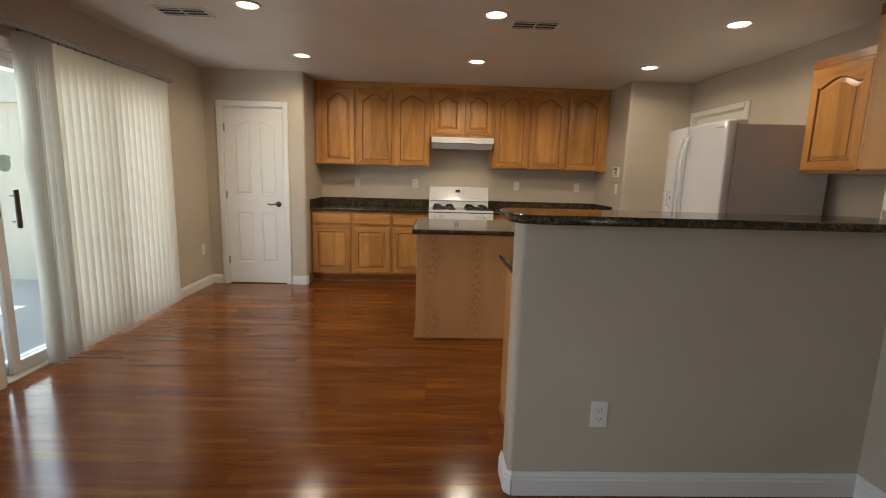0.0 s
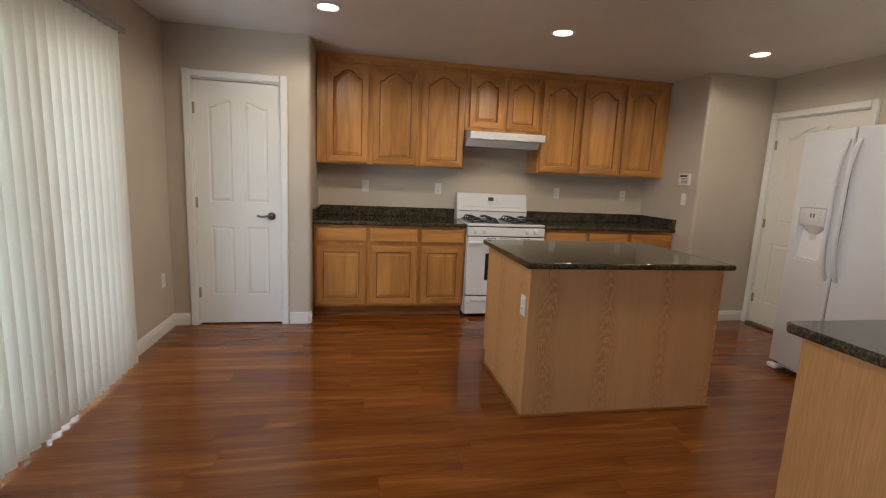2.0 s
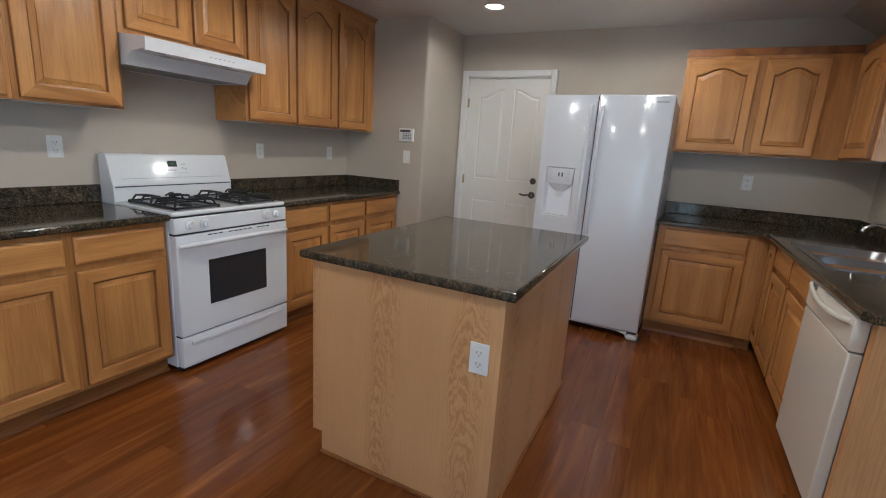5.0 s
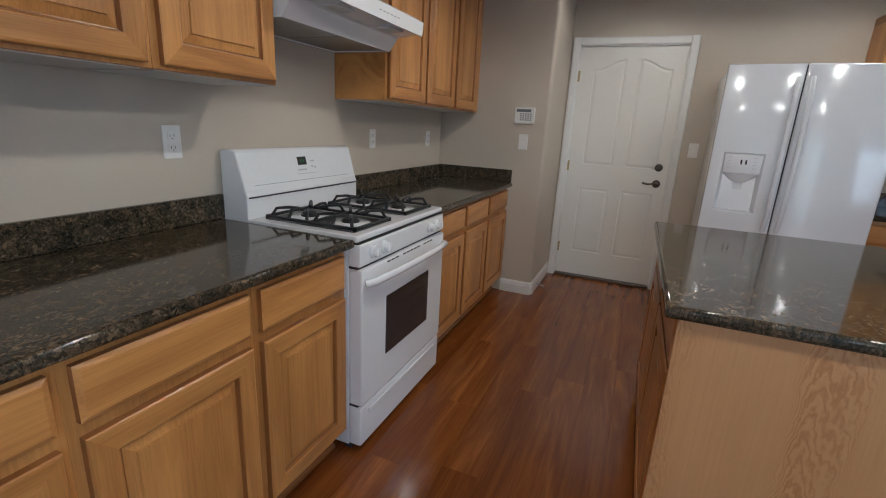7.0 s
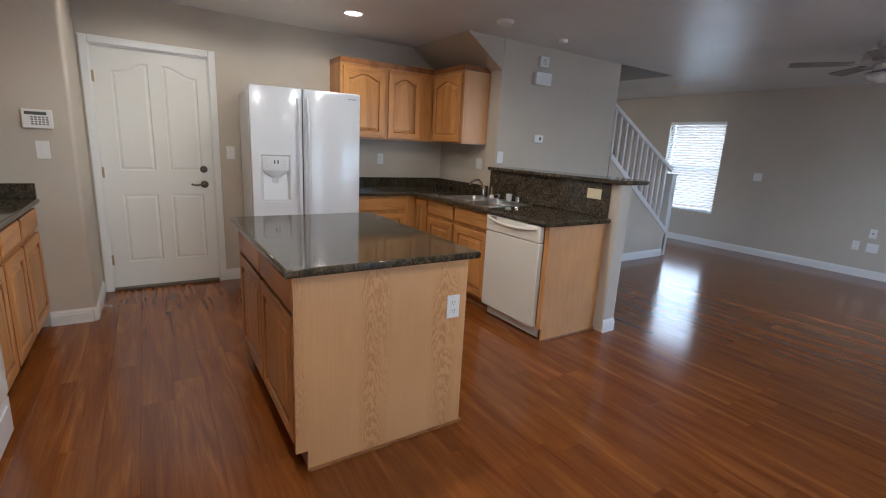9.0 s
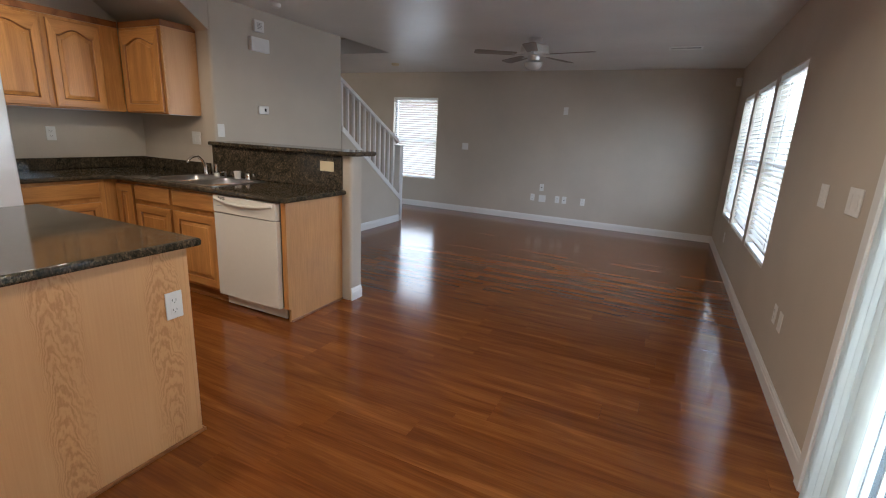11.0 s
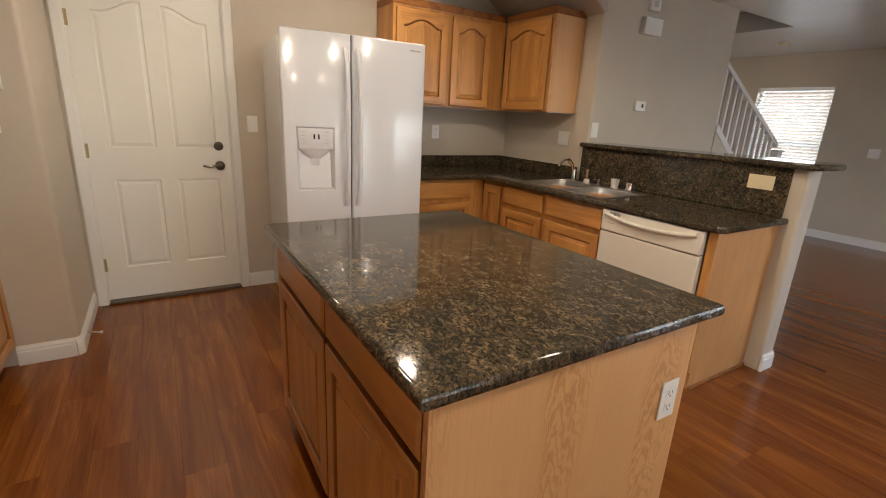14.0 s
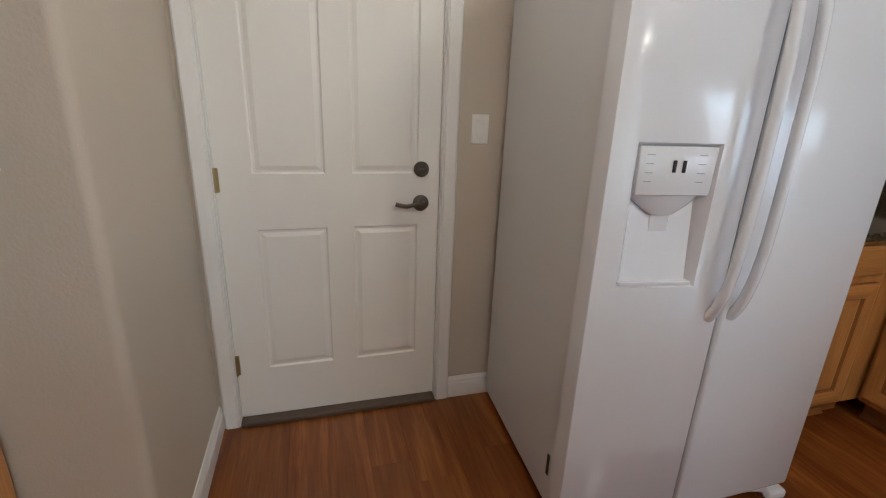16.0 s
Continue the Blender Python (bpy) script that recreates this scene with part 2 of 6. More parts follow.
WALL = paint("wall_paint", (0.54, 0.475, 0.39), 0.55, 0.35, 130)
CEIL = paint("ceiling_paint", (0.68, 0.66, 0.63), 0.36, 0.5, 70, 0.6)
TRIM = paint("trim_paint", (0.78, 0.77, 0.74), 0.3, 0.05, 60, 0.5, 0.02)
DOORP = paint("door_paint", (0.78, 0.76, 0.71), 0.35, 0.12, 220, 0.5, 0.02)
OAK = oak("oak", (0.43, 0.195, 0.055), (0.65, 0.33, 0.105), bands=0.8)
OAKX = oak("oak_cross_x", (0.36, 0.155, 0.042), (0.61, 0.305, 0.095), "x", bands=0.9)
# darker oak for toe kicks, shoe mouldings and the corner crown mouldings
OAKDARK = oak("oak_dark", (0.17, 0.055, 0.015), (0.34, 0.14, 0.04), "x")
OAKPALE = veneer("oak_veneer", (0.44, 0.205, 0.075), (0.615, 0.335, 0.145), (0.67, 0.385, 0.18))
PANEL = oak("plain_veneer", (0.60, 0.31, 0.12), (0.68, 0.37, 0.15), "z", 0.36, 3.0, 0.3, 0.1, 3.0, 0.3)
GRAN = granite()
LAM = laminate()
# darker oak: shadow painted into panel grooves and door and drawer edges
OAKSHADE = oak("oak_groove_shade", (0.21, 0.08, 0.021), (0.32, 0.135, 0.038))
LAMEDGE = plain("laminate_core", (0.05, 0.018, 0.008), 0.6)
WHITE = plain("appliance_white", (0.80, 0.81, 0.82), 0.12, 0, 0.4, vary=0.01, bmp=0.0)
FRIDGE = plain("fridge_white", (0.74, 0.76, 0.80), 0.15, 0, 0.3, scale=300, vary=0.01, bmp=0.0)
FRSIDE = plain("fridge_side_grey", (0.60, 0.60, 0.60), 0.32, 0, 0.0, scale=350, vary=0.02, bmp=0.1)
BISQUE = plain("dishwasher_enamel", (0.74, 0.70, 0.62), 0.22, 0, 0.3, vary=0.01, bmp=0.0)
PLASTIC = plain("white_plastic", (0.80, 0.79, 0.76), 0.35, vary=0.02, bmp=0.0)
ALMOND = plain("almond_plastic", (0.72, 0.62, 0.42), 0.35, vary=0.02, bmp=0.0)
MELA = plain("melamine", (0.68, 0.66, 0.62), 0.35, vary=0.02, bmp=0.0)
BLACK = plain("black_enamel", (0.012, 0.012, 0.013), 0.35, bmp=0.0)
IRON = plain("cast_iron", (0.018, 0.018, 0.02), 0.55, bmp=0.1, scale=200)
DARKGLASS = plain("oven_glass", (0.03, 0.032, 0.035), 0.06, coat=0.5, bmp=0.0)
STEEL = plain("brushed_steel", (0.55, 0.55, 0.55), 0.28, 1.0, scale=90)
CHROME = plain("chrome", (0.8, 0.8, 0.8), 0.08, 1.0, bmp=0.0)
BRONZE = plain("aged_nickel", (0.13, 0.11, 0.09), 0.3, 0.9, bmp=0.0)
BRASS = plain("dull_brass", (0.42, 0.33, 0.17), 0.35, 0.9, bmp=0.0)
GREY = plain("grey_metal", (0.30, 0.29, 0.28), 0.4, 0.3)
SLOT = plain("slot_dark", (0.02, 0.02, 0.02), 0.7, bmp=0.0)
VANE = vinyl("blind_vinyl", (0.80, 0.78, 0.72), 0.42)
SLAT = vinyl("blind_slat", (0.86, 0.85, 0.82), 0.3)
GLASS = glass("window_glass")
LAMPGLOW = emit("lamp_glow", (1.0, 0.90, 0.75), 3)
CONCRETE = plain("patio_concrete", (0.42, 0.40, 0.37), 0.8, scale=6, vary=0.12, bmp=0.2)
STUCCO = paint("stucco", (0.66, 0.60, 0.50), 0.85, 0.6, 60, 0.2)
GROUND = plain("earth", (0.22, 0.18, 0.13), 0.9, scale=2, vary=0.25, bmp=0.3)

# ---- mesh helpers ----


def link(name, bm, material, parent=None, label="", smooth=False):
    me = bpy.data.meshes.new(name)
    bmesh.ops.recalc_face_normals(bm, faces=bm.faces)
    bm.to_mesh(me)
    bm.free()
    for m in material if isinstance(material, (list, tuple)) else [material]:
        me.materials.append(m)
    if smooth:
        me.shade_smooth()
        me.set_sharp_from_angle(angle=radians(40))
        if me.materials[0] in (GRAN, WHITE, BISQUE, PLASTIC):
            for face in me.polygons:
                if face.area > 0.01:
                    face.use_smooth = False
    ob = new(name, me)
    if parent is not None:
        ob.parent = parent
    if label:
        ob["label"] = label
    return ob


def part(name, bm, material, parent, label="", smooth=False):
    return link(name, bm, material, parent, label, smooth)


def thing(name, at, label, category, group="", rz=0.0):
    e = new(name)
    e.empty_display_size = 0.1
    e.matrix_world = pose(*at, 0, 0, rz)
    return tagged(e, label, category, group)


def structure(name, bm, material, label="", category="", smooth=False):
    ob = link(name, bm, material, None, label, smooth)
    return tagged(ob, label, category, "", "structure")


def box(bm, x0, x1, y0, y1, z0, z1, bevel=0.0, seg=2, mi=0):
    b2 = bmesh.new()
    bmesh.ops.create_cube(b2, size=1)
    for v in b2.verts:
        v.co = Vector(((x0 + x1) / 2 + v.co.x * (x1 - x0), (y0 + y1) / 2 + v.co.y * (y1 - y0), (z0 + z1) / 2 + v.co.z * (z1 - z0)))
    if bevel:
        bmesh.ops.bevel(b2, geom=b2.edges[:], offset=bevel, segments=seg, profile=0.5, affect="EDGES", clamp_overlap=True)
    merge(bm, b2, mi)
    return bm


def merge(bm, other, mi=None, m=None):
    vs = [bm.verts.new((m @ v.co) if m is not None else v.co) for v in other.verts]
    other.verts.index_update()
    for f in other.faces:
        nf = bm.faces.new([vs[v.index] for v in f.verts])
        nf.material_index = f.material_index if mi is None else mi
        nf.smooth = f.smooth
    other.free()


def cyl(bm, a, b, r, r2=None, n=16, mi=0, cap=True):
    a, b = Vector(a), Vector(b)
    b2 = bmesh.new()
    bmesh.ops.create_cone(b2, cap_ends=cap, segments=n, radius1=r, radius2=r if r2 is None else r2, depth=(b - a).length)
    q = (b - a).to_track_quat("Z", "Y").to_matrix().to_4x4()
    merge(bm, b2, mi, Matrix.Translation((a + b) / 2) @ q)
    return bm


def lathe(bm, profile, at=(0, 0, 0), n=24, mi=0, m=None):
    """profile: list of (radius, z)."""
    b2 = bmesh.new()
    rings = []
    for r, z in profile:
        rings.append([b2.verts.new((r * math.cos(2 * math.pi * k / n), r * math.sin(2 * math.pi * k / n), z)) for k in range(n)])
    for p, q in zip(rings, rings[1:]):
        for k in range(n):
            b2.faces.new((p[k], p[(k + 1) % n], q[(k + 1) % n], q[k]))
    if profile[0][0] > 1e-4:
        b2.faces.new(rings[0][::-1])
    if profile[-1][0] > 1e-4:
        b2.faces.new(rings[-1])
    bmesh.ops.remove_doubles(b2, verts=b2.verts, dist=1e-5)
    merge(bm, b2, mi, (m if m is not None else Matrix.Translation(at)))
    return bm


def tube(bm, pts, r, n=10, mi=0, flat=1.0):
    """Round bar along points."""
    pts = [Vector(p) for p in pts]
    ref = min((Vector((1, 0, 0)), Vector((0, 1, 0)), Vector((0, 0, 1))), key=lambda v: max(abs(v.dot((q - p).normalized())) for p, q in zip(pts, pts[1:])))
    rings = []
    for k, p in enumerate(pts):
        d = (pts[min(k + 1, len(pts) - 1)] - pts[max(k - 1, 0)]).normalized()
        side = d.cross(ref)
        side.normalize()
        up = side.cross(d).normalized()
        rings.append([bm.verts.new(p + side * r * math.cos(2 * math.pi * j / n) + up * r * flat * math.sin(2 * math.pi * j / n)) for j in range(n)])
    for p, q in zip(rings, rings[1:]):
        for j in range(n):
            f = bm.faces.new((p[j], p[(j + 1) % n], q[(j + 1) % n], q[j]))
            f.material_index = mi
    bm.faces.new(rings[0][::-1]).material_index = mi
    bm.faces.new(rings[-1]).material_index = mi
    return bm


def prism(bm, poly, axis, a, b, mi=0, bevel=0.0):
    """Extrude a 2-D polygon along an axis: x: poly is (y, z); y: (x, z); z: (x, y)."""
    b2 = bmesh.new()

    def p3(p, w):
        return {"x": (w, p[0], p[1]), "y": (p[0], w, p[1]), "z": (p[0], p[1], w)}[axis]

    va = [b2.verts.new(p3(p, a)) for p in poly]
    vb = [b2.verts.new(p3(p, b)) for p in poly]
    b2.faces.new(va)
    b2.faces.new(vb[::-1])
    for k in range(len(poly)):
        j = (k + 1) % len(poly)
        b2.faces.new((va[k], vb[k], vb[j], va[j]))
    if bevel:
        bmesh.ops.recalc_face_normals(b2, faces=b2.faces)
        bmesh.ops.bevel(b2, geom=b2.edges[:], offset=bevel, segments=2, profile=0.5, affect="EDGES", clamp_overlap=True)
    merge(bm, b2, mi)
    return bm


def holed_wall(axis, p0, p1, u0, u1, z0, z1, holes=()):
    """A wall between the planes p0 and p1 of axis, from u0 to u1, with openings (u0, u1, z0, z1) that go through."""
    bm = bmesh.new()
    us = sorted({u0, u1, *[h[0] for h in holes], *[h[1] for h in holes]})
    zs = sorted({z0, z1, *[h[2] for h in holes], *[h[3] for h in holes]})

    def open_(i, j):
        if not (0 <= i < len(us) - 1 and 0 <= j < len(zs) - 1):
            return True
        cu, cz = (us[i] + us[i + 1]) / 2, (zs[j] + zs[j + 1]) / 2
        return any(h[0] < cu < h[1] and h[2] < cz < h[3] for h in holes)

    cache = {}

    def v(p, u, z):
        key = (p, u, z)
        if key not in cache:
            cache[key] = bm.verts.new((p, u, z) if axis == "x" else (u, p, z))
        return cache[key]

    for i in range(len(us) - 1):
        for j in range(len(zs) - 1):
            if open_(i, j):
                continue
            a, b, c, d = us[i], us[i + 1], zs[j], zs[j + 1]
            for p in (p0, p1):
                bm.faces.new((v(p, a, c), v(p, b, c), v(p, b, d), v(p, a, d)))
            for di, dj, e in ((-1, 0, ((a, c), (a, d))), (1, 0, ((b, c), (b, d))), (0, -1, ((a, c), (b, c))), (0, 1, ((a, d), (b, d)))):
                if open_(i + di, j + dj):
                    (s, t), (q, r) = e
                    bm.faces.new((v(p0, s, t), v(p0, q, r), v(p1, q, r), v(p1, s, t)))
    return bm


# ---- plan ----
XW, XE, YS = -2.335, 3.18, -2.51          # west wall, kitchen east wall, south wall
YP, XP = 5.765, -1.215                     # pantry wall and its corner
YN, XJ, YJ = 6.55, 2.46, 5.67            # back wall of the kitchen, keypad wall and its corner
YK, X2, Y2 = 2.27, 2.125, 0.465            # south wall of the kitchen, stair wall and its end
XL = 5.20                                # east wall beyond the stairs
ZC = 2.44                                # ceiling
PY0, PY1, PX = 2.15, 2.30, 0.585          # half wall

# ---- structure ----
door_hole = (3.065, 4.90, -0.02, 2.01)
win_w = [(-1.70, -0.94, 0.545, 1.985), (-0.79, 0.225, 0.545, 1.985), (0.37, 1.30, 0.545, 1.985)]
structure("wall_west", holed_wall("x", XW - 0.16, XW, YS - 0.15, YP + 0.9, -0.02, ZC, [door_hole, *win_w]), WALL, "taupe painted wall with a sliding door and three windows", "wall")
win_s = (2.31, 3.25, 0.53, 2.0)
structure("wall_south", holed_wall("y", YS - 0.15, YS, XW, XL, -0.02, ZC, [win_s]), WALL, "taupe painted living room wall with one window", "wall")
structure("wall_east_living", holed_wall("x", XL, XL + 0.12, YS - 0.15, 2.0, -0.02, ZC), WALL, "taupe painted wall beyond the stairs", "wall")


def bullnose(bm, poly_xy, z0, z1, corners, r=0.025):
    """Wall of a plan outline, with the named corners rounded."""
    out = []
    n = len(poly_xy)
    for k, p in enumerate(poly_xy):
        p = Vector(p)
        if k in corners:
            a, b = (Vector(poly_xy[k - 1]) - p).normalized(), (Vector(poly_xy[(k + 1) % n]) - p).normalized()
            c = p + (a + b) * r
            s, e = p + a * r - c, p + b * r - c
            for j in range(7):
                t = j / 6
                w = (s * math.cos(t * math.pi / 2) + e * math.sin(t * math.pi / 2))
                out.append(tuple(c + w))
        else:
            out.append(tuple(p))
    return prism(bm, out, "z", z0, z1)


bm = bmesh.new()
pd = (-2.137, -1.457)
structure("wall_pantry", bullnose(bm, [(pd[1], YP), (XP, YP), (XP, YN), (XP - 0.12, YN), (XP - 0.12, YP + 0.12), (pd[1], YP + 0.12)], 0, ZC, [1]), WALL, "painted wall between the pantry and the kitchen", "wall", True)
structure("wall_pantry_side", box(bmesh.new(), XW, pd[0], YP, YP + 0.12, 0, ZC), WALL, "painted wall beside the pantry door", "wall")
structure("wall_pantry_top", box(bmesh.new(), pd[0], pd[1], YP, YP + 0.12, 2.045, ZC), WALL, "painted wall over the pantry door", "wall")
structure("wall_north", box(bmesh.new(), XW - 0.16, XJ + 0.9, YN, YN + 0.12, 0, ZC), WALL, "beige painted kitchen back wall", "wall")
bm = bmesh.new()
bullnose(bm, [(XJ, YN), (XJ, YJ), (XE, YJ), (XE, YN)], 0, ZC, [1])
structure("wall_keypad", bm, WALL, "beige painted wall corner with a rounded edge", "wall", True)
gd = (4.752, 5.594)
structure("wall_east", holed_wall("x", XE, XE + 0.14, YK - 0.2, YN + 0.12, -0.02, ZC, [(gd[0], gd[1], -0.02, 2.045)]), WALL, "beige painted wall with the garage door", "wall")
bm = bmesh.new()
bullnose(bm, [(X2, Y2), (X2, YK), (XE, YK), (XE, YK - 0.12), (X2 + 0.12, YK - 0.12), (X2 + 0.12, Y2)], 0, ZC, [0, 1])
structure("wall_stair", bm, WALL, "taupe painted wall between the kitchen and the stairs", "wall", True)
bm = bmesh.new()
bullnose(bm, [(PX, PY0), (PX, PY1), (X2, PY1), (X2, PY0)], 0, 1.18, [0, 1])
structure("wall_half", bm, WALL, "taupe half wall under the raised granite bar", "wall", True)
# underside of the stairs over the kitchen corner
bm = bmesh.new()
prism(bm, [(YK, 2.15), (YK, ZC), (2.70, ZC)], "x", X2, XE)
structure("wall_soffit", bm, WALL, "sloping painted underside of the stairs", "soffit")
# ceiling with the stairwell
bm = bmesh.new()
for x0, x1, y0, y1 in ((XW - 0.16, X2 + 0.004, YS - 0.15, YN + 0.12), (X2 + 0.004, 3.10, YS - 0.15, -0.60), (3.10, XL + 0.12, YS - 0.15, YN + 0.12), (X2 + 0.004, 3.10, YK - 0.1, YN + 0.12)):
    box(bm, x0, x1, y0, y1, ZC, ZC + 0.2)
structure("ceiling", bm, CEIL, "off-white textured ceiling", "ceiling")
bm = bmesh.new()
box(bm, X2 - 0.1, X2 + 0.002, -0.7, 2.3, ZC + 0.2, 4.8)
box(bm, 3.10, 3.22, -0.70, 2.3, ZC + 0.2, 4.8)
box(bm, X2, 3.22, -0.70, -0.60, ZC + 0.2, 4.8)
box(bm, X2, 3.22, 2.2, 2.3, ZC + 0.2, 4.8)
box(bm, X2, 3.22, -0.70, 2.3, 4.8, 4.9)
structure("wall_stairwell", bm, WALL, "painted stairwell above the ceiling", "wall")
structure("wall_stair_east", box(bmesh.new(), 3.10, 3.22, -0.5, YK - 0.2, 0, ZC), WALL, "painted wall behind the stairs", "wall")
# subfloor, ground outside
structure("floor_base", box(bmesh.new(), XW - 0.16, XL + 0.12, YS - 0.15, YN + 0.12, -0.15, -0.012), LAMEDGE, "dark underlay below the laminate planks", "floor")


# ---- trim: baseboards and casings ----
def baseboard(bm, x0, y0, x1, y1, side, h=0.105, t=0.014):
    """Baseboard with a stepped top along a wall; side: +1 the room lies to the left of the way from 0 to 1."""
    d = Vector((x1 - x0, y1 - y0, 0))
    n = d.length
    d.normalize()
    nrm = Vector((-d.y, d.x, 0)) * side
    prof = [(0, 0), (t, 0), (t, h * 0.68), (t * 0.75, h * 0.74), (t * 0.75, h * 0.84), (t * 0.35, h * 0.95), (t * 0.3, h), (0, h)]
    rings = []
    for w in (0, n):
        rings.append([bm.verts.new(Vector((x0, y0, 0)) + d * w + nrm * p + Vector((0, 0, q))) for p, q in prof])
    k = len(prof)
    for j in range(k):
        bm.faces.new((rings[0][j], rings[0][(j + 1) % k], rings[1][(j + 1) % k], rings[1][j]))
    bm.faces.new(rings[0][::-1])
    bm.faces.new(rings[1])


def base(name, *runs):
    bm = bmesh.new()
    for r in runs:
        baseboard(bm, *r)
    return structure(name, bm, TRIM, "white painted baseboard with a stepped top", "baseboard")


base("baseboard_west", (XW, YS, XW, 2.985, -1), (XW, 4.98, XW, YP, -1))
base("baseboard_south", (XW, YS, XL, YS, 1))
base("baseboard_east_living", (XL, YS, XL, 2.0, 1))
base("baseboard_pantry", (-1.39, YP, XP - 0.02, YP, -1), (XP, YP + 0.02, XP, 5.94, 1), (XP - 0.022, YP - 0.004, XP + 0.004, YP + 0.022, -1), (XW, YP, -2.205, YP, -1))
base("baseboard_keypad", (XJ, 5.93, XJ, YJ + 0.02, -1), (XJ - 0.003, YJ + 0.022, XJ + 0.022, YJ - 0.003, -1), (XJ + 0.02, YJ, XE, YJ, -1))
base("baseboard_east", (XE, 4.69, XE, 2.9, -1))
base("baseboard_half_wall", (X2, PY0, PX + 0.02, PY0, 1), (PX + 0.022, PY0 - 0.003, PX - 0.003, PY0 + 0.022, 1), (PX, PY0 + 0.02, PX, PY1, 1))
base("baseboard_stair_wall", (X2, PY0, X2, -0.93, -1))


def casing(bm, axis, p, side, u0, u1, top, w=0.06, t=0.016, z0=0.0):
    """Door casing on the plane p: two legs and a head, with a stepped face."""
    for a, b, c, d in ((u0 - w, u0, z0, top + w), (u1, u1 + w, z0, top + w), (u0, u1, top, top + w)):
        for f, g in ((0.0, t), (0.16, t * 1.35)):
            e = (b - a) * f * 0.5 if b - a < 0.2 else 0
            h = (d - c) * f * 0.5 if d - c < 0.2 else 0
            q0, q1 = sorted((p + side * 0.0005, p + side * g))
            if axis == "x":
                box(bm, q0, q1, a + e, b - e, c + (h if d - c < 0.2 else 0), d - h, 0.003, 1)
            else:
                box(bm, a + e, b - e, q0, q1, c + (h if d - c < 0.2 else 0), d - h, 0.003, 1)


# ---- doors ----
def arch_loop(x0, x1, z0, z1, rise, n=14):
    """Opening outline, counterclockwise from the lower left; the top swells to a cathedral arch by rise."""
    pts = [(x0, z0), (x1, z0)]
    for k in range(n + 1):
        u = k / n
        x = x1 + (x0 - x1) * u
        w = abs(u - 0.5) * 2
        s = 0.0 if w > 0.86 else (0.5 + 0.5 * math.cos(math.pi * w / 0.86)) ** 0.62
        pts.append((x, z1 - rise + rise * s))
    return pts


def panel_door(w, h, stile, rail, rise, thick=0.023, raised=True, n=14):
    """Frame and raised panel door in the plane y = 0 (front to -y), origin at the lower left back. Slot 0 upright
    grain, slot 1 level grain, slot 2 shade painted into edges and grooves.
    """
    bm = bmesh.new()
    inner = arch_loop(stile, w - stile, rail, h - rail, rise, n)

    def outer(e):
        pts = [(e, e), (w - e, e)]
        for k in range(n + 1):
            pts.append((w - e - (w - 2 * e) * k / n, h - e))
        return pts

    def shrink(e):
        c = arch_loop(stile + e, w - stile - e, rail + e, h - rail - e, rise, n)
        return c

    levels = [(outer(0), 0.0), (outer(0), -thick + 0.005), (outer(0.003), -thick + 0.0015), (outer(0.008), -thick), (inner, -thick), (shrink(0.004), -thick + 0.003), (shrink(0.007), -thick + 0.012)]
    if raised:
        levels += [(shrink(0.012), -thick + 0.0135), (shrink(0.036), -thick + 0.0065), (shrink(0.0375), -thick + 0.002)]
    rings = [[bm.verts.new((x, y, z)) for x, z in pts] for pts, y in levels]
    m = len(rings[0])
    for a, (p, q) in enumerate(zip(rings, rings[1:])):
        for j in range(m):
            k = (j + 1) % m
            f = bm.faces.new((p[j], p[k], q[k], q[j]))
            level = (j == 0) or (2 <= j < m - 1)
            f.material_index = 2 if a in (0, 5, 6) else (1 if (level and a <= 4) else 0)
    bm.faces.new(rings[-1])
    bm.faces.new(rings[0][::-1])
    return bm


def drawer_front(w, h, thick=0.022):
    bm = bmesh.new()
    lv = [(0, 0.0), (0, -thick + 0.006), (0.007, -thick + 0.002), (0.012, -thick)]
    rings = [[bm.verts.new(p) for p in ((e, y, e), (w - e, y, e), (w - e, y, h - e), (e, y, h - e))] for e, y in lv]
    for a, (p, q) in enumerate(zip(rings, rings[1:])):
        for j in range(4):
            f = bm.faces.new((p[j], p[(j + 1) % 4], q[(j + 1) % 4], q[j]))
            # slot 1: painted shade on the outer edge of the drawer front
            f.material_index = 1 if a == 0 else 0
    bm.faces.new(rings[-1])
    bm.faces.new(rings[0][::-1])
    return bm


def put(ob, x, y, z, rz=0.0):
    ob.matrix_local = pose(x, y, z, 0, 0, rz)
    return ob


